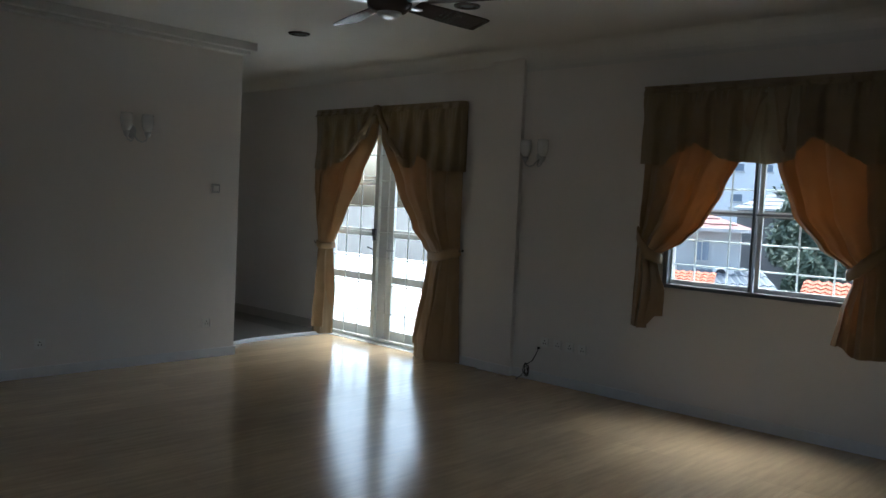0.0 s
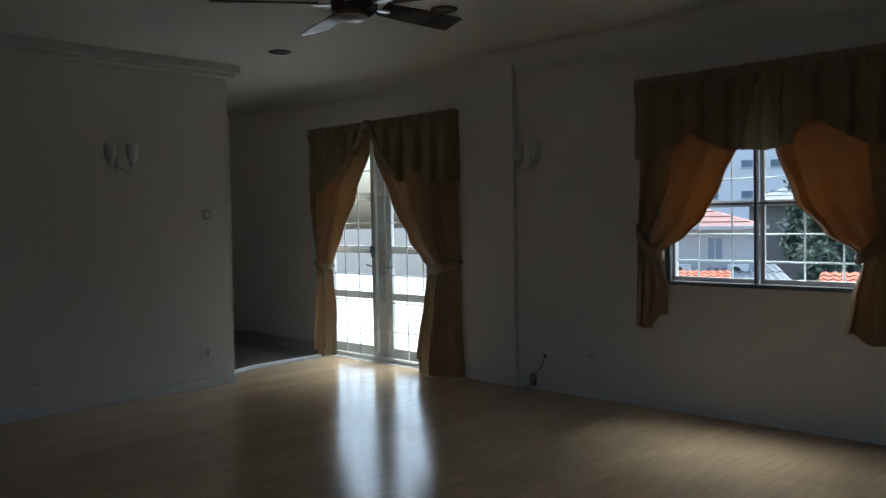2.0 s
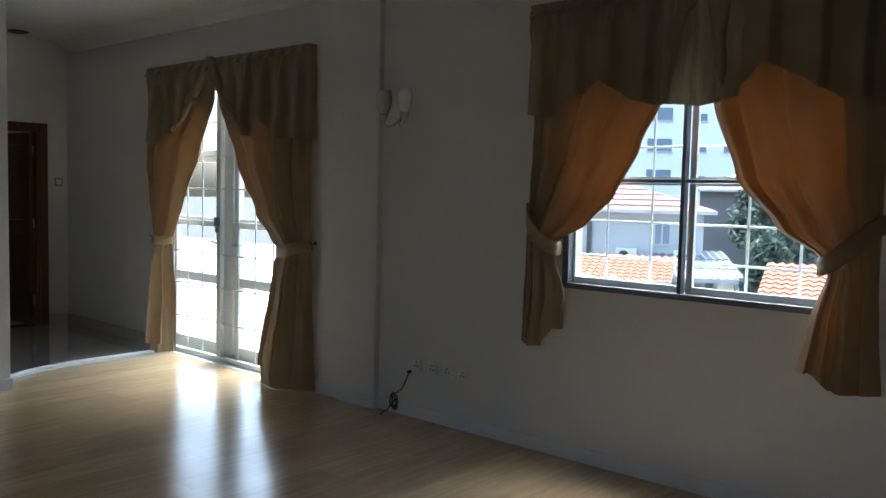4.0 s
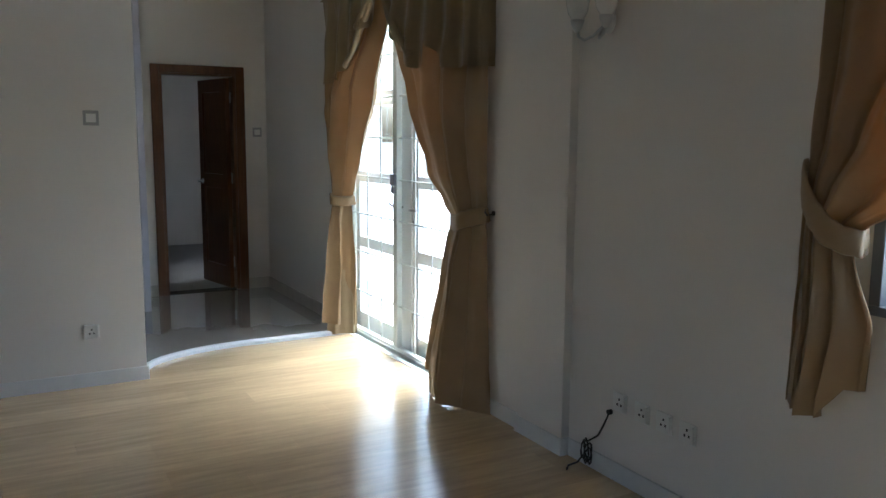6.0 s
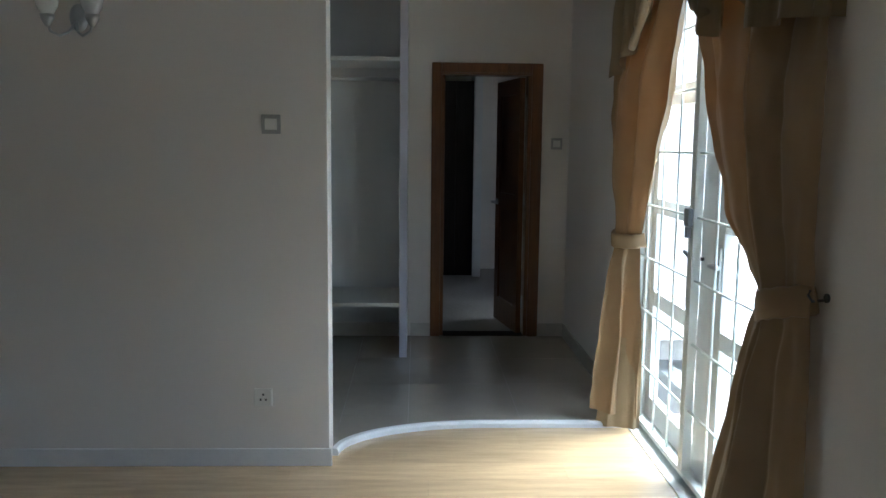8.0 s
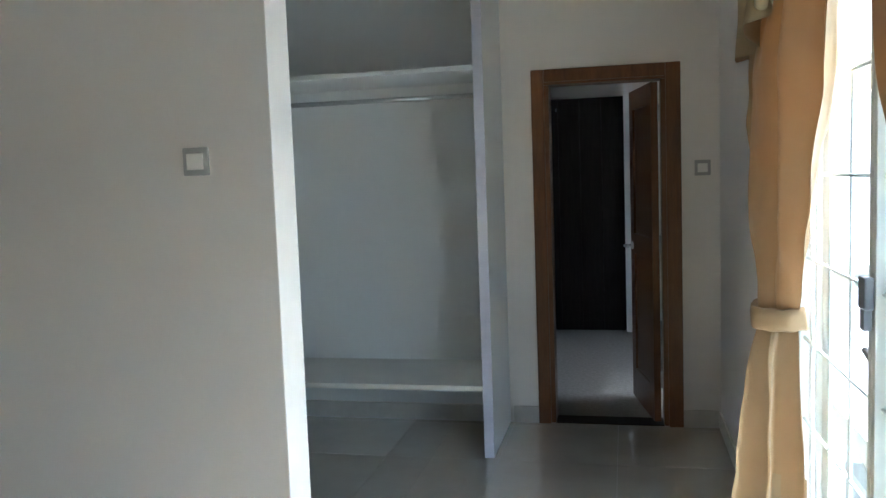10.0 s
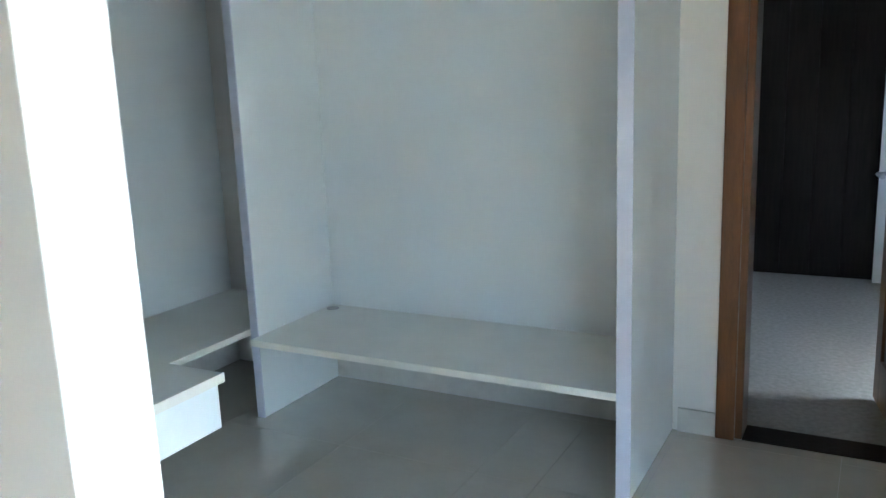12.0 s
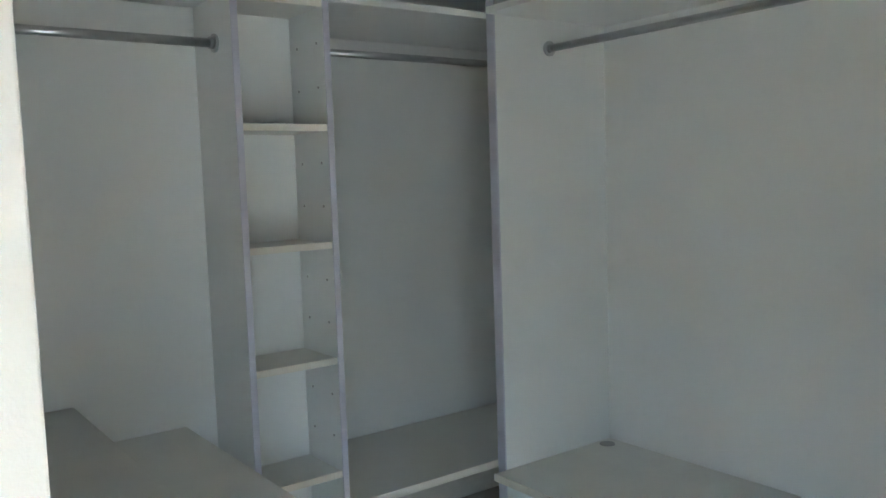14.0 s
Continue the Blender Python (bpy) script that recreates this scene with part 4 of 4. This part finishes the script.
for k in range(5):
    a = math.radians(72 * k - 2)
    bm = bmesh.new()
    nseg = 14
    top_, bot_ = [], []
    for i in range(nseg + 1):
        f = i / nseg
        r = 0.17 + 0.50 * f
        w = 0.045 + 0.028 * math.sin(min(1.0, f * 1.2) * math.pi / 2)
        if f > 0.93:
            w *= 0.85
        for lst, dz in ((top_, 0.004), (bot_, -0.004)):
            lst.append([bm.verts.new((r, s * w, 0.035 + dz - s * 0.016)) for s in (-1, 1)])
    for i in range(nseg):
        bm.faces.new((top_[i][0], top_[i + 1][0], top_[i + 1][1], top_[i][1]))
        bm.faces.new((bot_[i][0], bot_[i][1], bot_[i + 1][1], bot_[i + 1][0]))
        bm.faces.new((top_[i][0], bot_[i][0], bot_[i + 1][0], top_[i + 1][0]))
        bm.faces.new((top_[i][1], top_[i + 1][1], bot_[i + 1][1], bot_[i][1]))
    bm.faces.new((top_[0][0], top_[0][1], bot_[0][1], bot_[0][0]))
    bm.faces.new((top_[-1][0], bot_[-1][0], bot_[-1][1], top_[-1][1]))
    bmesh.ops.rotate(bm, verts=bm.verts, cent=(0, 0, 0), matrix=Matrix.Rotation(a, 3, "Z"))
    bl = part("blade", bm, FANBROWN, fan, "dark wood-look blade")
    bm = bmesh.new()
    box(bm, 0.09, 0.21, -0.018, 0.018, 0.02, 0.03)
    bevelled(bm, 0.003)
    bmesh.ops.rotate(bm, verts=bm.verts, cent=(0, 0, 0), matrix=Matrix.Rotation(a, 3, "Z"))
    part("blade_iron", bm, STEEL, bl)
fan.matrix_basis = pose(-1.60, -3.80, CEILING - 0.46)


def downlight():
    e = empty("downlight", (0, 0, 0), "round recessed ceiling downlight, unlit, with a dark bronze rim", "downlight", "ceiling downlights")
    bm = bmesh.new()
    lathe(bm, (0, 0, 0), [(0.052, 0.0), (0.052, -0.004), (0.066, -0.014), (0.092, -0.01), (0.097, 0.0)], 28)
    part("rim", bm, FANBROWN, e)
    bm = bmesh.new()
    lathe(bm, (0, 0, 0), [(0.0, -0.001), (0.03, -0.002), (0.0515, -0.0035)], 24)
    part("bulb_recess", bm, DARKSTEEL, e)
    return e


dl = downlight()
dl.matrix_basis = pose(-0.03, -0.92, CEILING - 0.0005)
copy_thing(dl, pose(0.01, -2.85, CEILING - 0.0005))
copy_thing(dl, pose(0.99, 2.30, CEILING - 0.0005))

# ---- outside ----
structure("ground", [(-400, 400, -400, 400, -3.6, -3.4)], GROUND, "pale concrete and asphalt ground", "ground")
GZ = -3.4
REF = Vector((-1.5, -5.8, 0))


def spot(az, d, turn=0.0):
    """A pose on the ground, d metres from the room, facing back to it."""
    a = radians(az)
    return pose(REF.x + d * math.sin(a), REF.y + d * math.cos(a), GZ, 0, 0, -az + turn)


def hip_roof(bm, x0, x1, y0, y1, z, h):
    c = (y1 - y0) / 2
    vs = [bm.verts.new(p) for p in ((x0, y0, z), (x1, y0, z), (x1, y1, z), (x0, y1, z), (x0 + c, (y0 + y1) / 2, z + h), (x1 - c, (y0 + y1) / 2, z + h))]
    for q in ((0, 1, 5, 4), (1, 2, 5), (2, 3, 4, 5), (3, 0, 4), (3, 2, 1, 0)):
        bm.faces.new([vs[i] for i in q])


apt = empty("apartment_building", (0, 0, 0), "tall white apartment block with rows of blue-tinted windows", "building")
bm = bmesh.new()
box(bm, -15, 15, 0, 14, 0, 42)
part("wall", bm, WHITEWASH, apt)
for fl in range(1, 13):
    for cx, ww, hh in ((-11, 2.4, 1.25), (-6.4, 2.4, 1.25), (-1.8, 2.4, 1.25), (2.2, 1.1, 0.7), (5.0, 1.1, 0.7), (8.2, 2.4, 1.25), (12.2, 1.1, 0.7)):
        w = block("window", (cx - ww / 2, cx + ww / 2, -0.03, -0.002, fl * 3.05 + 0.4, fl * 3.05 + 0.4 + hh), PANE, apt, "", 0)
        block("sill", (cx - ww / 2 - 0.1, cx + ww / 2 + 0.1, -0.12, -0.003, fl * 3.05 + 0.26, fl * 3.05 + 0.36), PLASTER, w, "", 0)
block("parapet", (-15.2, 15.2, -0.2, 0.2, 42.0, 43.0), PLASTER, apt, "", 0)
apt.matrix_basis = spot(64.5, 84, 12)


def house(name, label, w, dep, hw, hr, roofmat, wallmat, windows):
    e = empty(name, (0, 0, 0), label, "house")
    bm = bmesh.new()
    box(bm, -w / 2, w / 2, 0, dep, 0, hw)
    part("wall", bm, wallmat, e)
    bm = bmesh.new()
    hip_roof(bm, -w / 2 - 0.6, w / 2 + 0.6, -0.6, dep + 0.6, hw + 0.002, hr)
    r = part("roof", bm, roofmat, e)
    block("gutter", (-w / 2 - 0.65, w / 2 + 0.65, -0.72, -0.605, hw - 0.06, hw + 0.1), PLASTER, r, "", 0.01)
    for i in range(1, 6):
        f = i / 6.5
        c = (dep + 1.2) / 2 * f
        block("tile_course", (-w / 2 - 0.6 + c, w / 2 + 0.6 - c, -0.6 + c, -0.6 + c + 0.12, hw + hr * f - 0.02, hw + hr * f + 0.05), roofmat, r, "", 0)
    for cx, cz, ww, hh in windows:
        wi = block("window", (cx - ww / 2, cx + ww / 2, -0.05, -0.002, cz, cz + hh), PANE, e, "", 0)
        block("frame", (cx - ww / 2 - 0.08, cx + ww / 2 + 0.08, -0.08, -0.051, cz + hh, cz + hh + 0.08), PLASTER, wi, "", 0)
        block("sill", (cx - ww / 2 - 0.08, cx + ww / 2 + 0.08, -0.12, -0.003, cz - 0.1, cz - 0.02), PLASTER, wi, "", 0)
        block("mullion", (cx - 0.03, cx + 0.03, -0.07, -0.051, cz, cz + hh), PLASTER, wi, "", 0)
    return e


h1 = house("house", "white rendered house with a faded red hipped roof", 9.5, 9, 4.3, 1.6, REDROOF, PLASTER, ((-3.4, 2.9, 0.9, 0.9), (3.1, 2.9, 0.6, 0.95), (3.1, 1.2, 0.6, 0.9)))
block("downpipe", (-0.2, 0.0, -0.14, -0.02, 0, 4.25), DARKSTEEL, h1, "", 0.02)
for cx in (1.6, 4.1):
    ac = block("air_conditioner", (cx - 0.45, cx + 0.45, -0.5, -0.12, 2.0, 2.65), PLASTIC, h1, "white outdoor unit", 0.03)
    bm = bmesh.new()
    lathe(bm, (cx - 0.1, -0.505, 2.33), [(0.0, -0.005), (0.2, -0.005), (0.24, 0.0)], 20, "y")
    part("fan_guard", bm, BLACK, ac)
    block("bracket", (cx - 0.35, cx + 0.35, -0.5, -0.003, 1.9, 1.98), SHEET, ac, "", 0)
h1.matrix_basis = spot(58.9, 37, -8)
h2 = house("house", "distant grey and white house with a dull roof", 12, 8, 5.5, 2.0, SHEET, GREYWALL, ((-3, 3.2, 1.6, 1.2), (0.5, 3.2, 1.6, 1.2), (3.6, 3.2, 1.2, 1.2)))
h2.matrix_basis = spot(72, 58, 6)


def carport(name, label, w, dep, h, roofmat, rows, pitch):
    e = empty(name, (0, 0, 0), label, "carport")
    for x in (-w / 2 + 0.3, 0, w / 2 - 0.3):
        for y in (0.3, dep - 0.4):
            block("post", (x - 0.09, x + 0.09, y - 0.09, y + 0.09, 0, h + pitch * (y / dep) - 0.05), PLASTER, e, "", 0.01)
    n = int(w / 0.3)
    bm = bmesh.new()
    for j in range(rows):
        y0_, y1_ = dep * j / rows, dep * (j + 1) / rows + 0.05
        for i in range(n):
            x0_ = -w / 2 + w * i / n
            z0_, z1_ = h + pitch * j / rows, h + pitch * (j + 1) / rows
            vs = [bm.verts.new(p) for p in ((x0_, y0_ - 0.3, z0_ + 0.03), (x0_ + w / n * 0.5, y0_ - 0.3, z0_ + 0.10), (x0_ + w / n, y0_ - 0.3, z0_ + 0.03),
                                            (x0_, y1_ - 0.3, z1_), (x0_ + w / n * 0.5, y1_ - 0.3, z1_ + 0.07), (x0_ + w / n, y1_ - 0.3, z1_))]
            for q in ((0, 1, 4, 3), (1, 2, 5, 4), (0, 2, 1)):
                bm.faces.new([vs[k] for k in q])
    block("back_wall", (-w / 2 + 0.2, w / 2 - 0.2, dep - 0.18, dep - 0.02, 0, h + pitch * 0.9 - 0.1), GREYWALL, e, "", 0.01)
    r = part("roof", bm, roofmat, e)
    block("fascia", (-w / 2, w / 2, -0.34, -0.305, h - 0.12, h + 0.06), PLASTER, r, "", 0.005)
    return e


carport("carport", "orange clay-tiled lean-to carport beside the white house", 4.6, 3.2, 1.75, ROOFTILE, 8, 0.75).matrix_basis = spot(60.2, 31, -8)
carport("carport", "bright orange clay-tiled roof over a low outbuilding", 5, 4.5, 1.6, ROOFTILE, 11, 1.15).matrix_basis = spot(75.5, 25, 0)
carport("shed_roof", "grey-blue metal sheet roof over a yard", 3.2, 5, 1.75, SHEET, 3, 0.8).matrix_basis = spot(66.6, 33, 10)

wallf = empty("boundary_wall", (0, 0, 0), "pale plastered boundary wall between the yards", "wall")
block("wall_run", (-9, 3.4, 0, 0.16, 0, 1.7), PLASTER, wallf, "", 0.02)
block("coping", (-9, 3.4, -0.05, 0.21, 1.701, 1.78), GREYWALL, wallf, "", 0.01)
wallf.matrix_basis = spot(66, 24, 48)
gate = empty("white_gate", (0, 0, 0), "white painted metal bar gate with posts", "gate")
for x in (-2.2, 0.0, 2.2):
    block("post", (x - 0.1, x + 0.1, -0.1, 0.1, 0, 2.3), TRIM, gate, "", 0.01)
for z in (0.25, 1.85):
    block("rail", (-2.1, 2.1, -0.03, 0.03, z, z + 0.08), TRIM, gate, "", 0)
for i in range(20):
    x = -2.0 + i * 0.2105
    block("bar", (x - 0.02, x + 0.02, -0.02, 0.02, 0.33, 1.85), TRIM, gate, "", 0)
gate.matrix_basis = spot(55.8, 27, 0)
# Added white blocks below the french door: a bright backdrop that reflects daylight indoors.
white = empty("neighbour_house", (0, 0, 0), "added white blocks that whiten the french door view and bounce daylight in", "house")
for x0, x1, ya, yb in ((2.4, 4.2, -1.2, 3.5), (4.2, 6.0, 0.8, 3.5), (2.4, 14.0, 3.5, 40.0)):
    block("wall", (x0, x1 - 0.002, ya, yb - 0.002, GZ, -0.42), WHITEWASH, white, "", 0)
    block("roof", (x0, x1 - 0.002, ya, yb - 0.002, -0.418, -0.3), WHITEWASH if ya > 3 else PLASTER, white, "", 0)


def car():
    e = empty("car", (0, 0, 0), "white parked saloon car under the carport", "car")
    prof = [(-2.1, 0.35), (-2.15, 0.7), (-2.0, 0.92), (-1.1, 1.0), (-0.5, 1.42), (0.75, 1.45), (1.45, 1.05), (2.05, 0.98), (2.15, 0.7), (2.1, 0.35)]
    bm = bmesh.new()
    a = [bm.verts.new((x, -0.82 if z < 1.1 else -0.66, z)) for x, z in prof]
    b = [bm.verts.new((x, 0.82 if z < 1.1 else 0.66, z)) for x, z in prof]
    bm.faces.new(a)
    bm.faces.new(b[::-1])
    for i in range(len(prof)):
        j = (i + 1) % len(prof)
        bm.faces.new((a[i], b[i], b[j], a[j]))
    bevelled(bm, 0.05, 3)
    body = part("body", bm, CARPAINT, e)
    for s in (-1, 1):
        bm = bmesh.new()
        vs = [bm.verts.new((x, s * y, z)) for x, y, z in ((-0.9, 0.80, 1.05), (-0.5, 0.69, 1.36), (0.7, 0.69, 1.38), (1.2, 0.80, 1.08))]
        bm.faces.new(vs)
        r = bmesh.ops.extrude_face_region(bm, geom=bm.faces[:])
        for v in r["geom"]:
            if isinstance(v, bmesh.types.BMVert):
                v.co.y += s * 0.02
        part("side_glass", bm, BLACK, e)
    for x0, z0, x1, z1 in ((-1.08, 1.03, -0.52, 1.42), (1.42, 1.08, 0.78, 1.44)):
        bm = bmesh.new()
        d = -0.03 if x0 < 0 else 0.03
        vs = [bm.verts.new(p) for p in ((x0 + d, -0.66, z0), (x0 + d, 0.66, z0), (x1 + d, 0.58, z1), (x1 + d, -0.58, z1))]
        bm.faces.new(vs)
        r = bmesh.ops.extrude_face_region(bm, geom=bm.faces[:])
        for v in r["geom"]:
            if isinstance(v, bmesh.types.BMVert):
                v.co.z += 0.015
        part("windscreen", bm, BLACK, e)
    for x in (-1.35, 1.35):
        for s in (-1, 1):
            bm = bmesh.new()
            lathe(bm, (x, s * 0.76, 0.32), [(0.2, -0.09), (0.3, -0.09), (0.32, -0.05), (0.32, 0.05), (0.3, 0.09), (0.2, 0.09)], 24, "y")
            w = part("wheel", bm, BLACK, e)
            bm = bmesh.new()
            lathe(bm, (x, s * 0.76, 0.32), [(0.0, 0.07 * s), (0.19, 0.08 * s), (0.2, 0.05 * s)], 20, "y")
            part("rim", bm, STEEL, w)
    for s in (-1, 1):
        block("headlight", (-2.17, -2.08, s * 0.6 - 0.16, s * 0.6 + 0.16, 0.68, 0.8), FROST, e, "", 0.02)
    return e


car().matrix_basis = spot(63.7, 22.5, 62)


def tree(label, h, cw, n, seed):
    rnd = random.Random(seed)
    e = empty("tree", (0, 0, 0), label, "tree", "trees in the yards")
    bm = bmesh.new()
    tube(bm, [(0.15 * math.sin(k * 1.3 + seed), 0.12 * math.cos(k * 1.7), h * k / 8) for k in range(8)], 0.13, 8)
    for v in bm.verts:
        f = 1 - 0.75 * min(1.0, v.co.z / h)
        v.co.x *= f
        v.co.y *= f
    tips = []
    for k in range(16):
        z = h * (0.3 + 0.65 * k / 16)
        a = k * 2.4 + seed
        r = cw * (1.05 - 0.8 * k / 16) * rnd.uniform(0.7, 1.1)
        tip = Vector((r * math.cos(a), r * math.sin(a), z + 0.3))
        tube(bm, [(0, 0, z - 0.3), tip * 0.5 + Vector((0, 0, 0.5 * z - 0.05)), tip], 0.035, 5)
        tips.append(tip)
    part("trunk", bm, BARK, e)
    verts, faces = [], []
    for k in range(n):
        tip = tips[rnd.randrange(16)] * 1.0
        f = rnd.uniform(0.35, 1.1)
        c = Vector((tip.x * f, tip.y * f, tip.z)) + Vector([rnd.gauss(0, 0.28 * cw / 2) for _ in range(3)])
        d = Vector([rnd.gauss(0, 1) for _ in range(3)]).normalized()
        s = d.orthogonal().normalized()
        L, W = rnd.uniform(0.16, 0.34), rnd.uniform(0.05, 0.1)
        i = len(verts)
        verts += [c - d * L, c + s * W + Vector((0, 0, 0.02)), c + d * L - Vector((0, 0, 0.06)), c - s * W]
        faces.append((i, i + 1, i + 2, i + 3))
    me = bpy.data.meshes.new("crown")
    me.from_pydata(verts, [], faces)
    me.materials.append(LEAF)
    cr = new("crown", me)
    cr.parent = e
    return e


for az, d, h, cw, s in ((69.6, 60, 7.4, 2.5, 1), (71.2, 45, 5.4, 1.9, 2), (70.6, 31, 3.4, 1.0, 3), (67.6, 70, 6.0, 2.2, 4), (75.0, 46, 7.0, 2.6, 5), (69.9, 52, 6.2, 2.0, 6), (71.6, 54, 7.0, 2.4, 7)):
    tree("leafy green garden tree, distance haze put into its leaf colour", h, cw, 3600, s).matrix_basis = spot(az, d)

# ---- floor pieces ----
floor = tagged(new("floor_laminate"), "pale maple laminate plank floor with a soft sheen", "floor", kind="structure")
PW, PL = 0.193, 1.285
plank_me = {}


def plank_mesh(length):
    key = round(length, 3)
    if key not in plank_me:
        bm = bmesh.new()
        g, t = 0.0004, 0.0006
        lo = [bm.verts.new(p) for p in ((g * 0.3, g * 0.3, -t - 0.006), (length - g * 0.3, g * 0.3, -t - 0.006), (length - g * 0.3, PW - g * 0.3, -t - 0.006), (g * 0.3, PW - g * 0.3, -t - 0.006))]
        mi = [bm.verts.new((v.co.x, v.co.y, -t * 0.5)) for v in lo]
        hi = [bm.verts.new((v.co.x + s * g, v.co.y + q * g, 0)) for v, s, q in zip(mi, (1, -1, -1, 1), (1, 1, -1, -1))]
        for a_, b_ in ((lo, mi), (mi, hi)):
            for i in range(4):
                bm.faces.new((a_[i], a_[(i + 1) % 4], b_[(i + 1) % 4], b_[i]))
        bm.faces.new(hi)
        plank_me[key] = mesh_of("plank", bm, LAMINATE)
    return plank_me[key]


rnd = random.Random(5)
row = 0
y = 0.60 - PW
while y > -9.2 - PW:
    x_end = XW if y < -0.3 else XF
    x = -6.6 if y < -0.1 else -0.02
    first = rnd.choice((0.32, 0.64, 0.96, PL))
    while x < x_end - 0.01:
        length = min(first, x_end - x)
        first = PL
        ob = new("plank", plank_mesh(length))
        ob.location = (x, max(y, -9.2), 0)
        ob.parent = floor
        x += length
    y -= PW

tiles = tagged(new("floor_tiles"), "polished pale grey porcelain tiles with thin joints", "floor", kind="structure")
structure("tile_bed", [(-2.03, -0.02, 0.166, YN, -0.011, TILE_Z - 0.004)], GROUT, "grey grout bed under the tiles", "floor")
bm = bmesh.new()
loop = [(x, step_y(x) + 0.001) for x in xs] + [(XF, YN), (0.0, YN)]
lo = [bm.verts.new((x, y_, -0.011)) for x, y_ in loop]
hi = [bm.verts.new((x, y_, TILE_Z - 0.004)) for x, y_ in loop]
bm.faces.new(hi)
for i in range(len(loop)):
    j = (i + 1) % len(loop)
    bm.faces.new((lo[i], lo[j], hi[j], hi[i]))
tagged(part("tile_bed_landing", bm, GROUT), "grey grout bed under the landing tiles", "floor", kind="structure")
G = 0.0008
xcuts = [-2.03, -1.468, -0.857, -0.246, 0.0, 0.365, 0.976, XF]
ycuts = [0.166, 0.62, 1.23, 1.84, 2.45, YN]
for xa, xb in zip(xcuts, xcuts[1:]):
    for ya, yb in zip(ycuts, ycuts[1:]):
        if xa >= 0 and ya < 0.2:
            xx = [xa + G + (xb - xa - 2 * G) * k / 10 for k in range(11)]
            pts = [(x, step_y(x) + 0.004) for x in xx] + [(xb - G, yb - G), (xa + G, yb - G)]
        else:
            pts = [(xa + G, ya + G), (xb - G, ya + G), (xb - G, yb - G), (xa + G, yb - G)]
        bm = bmesh.new()
        lo = [bm.verts.new((x, y_, TILE_Z - 0.0035)) for x, y_ in pts]
        hi = [bm.verts.new((x, y_, TILE_Z)) for x, y_ in pts]
        bm.faces.new(hi)
        for i in range(len(pts)):
            j = (i + 1) % len(pts)
            bm.faces.new((lo[i], lo[j], hi[j], hi[i]))
        part("tile", bm, TILE, tiles)
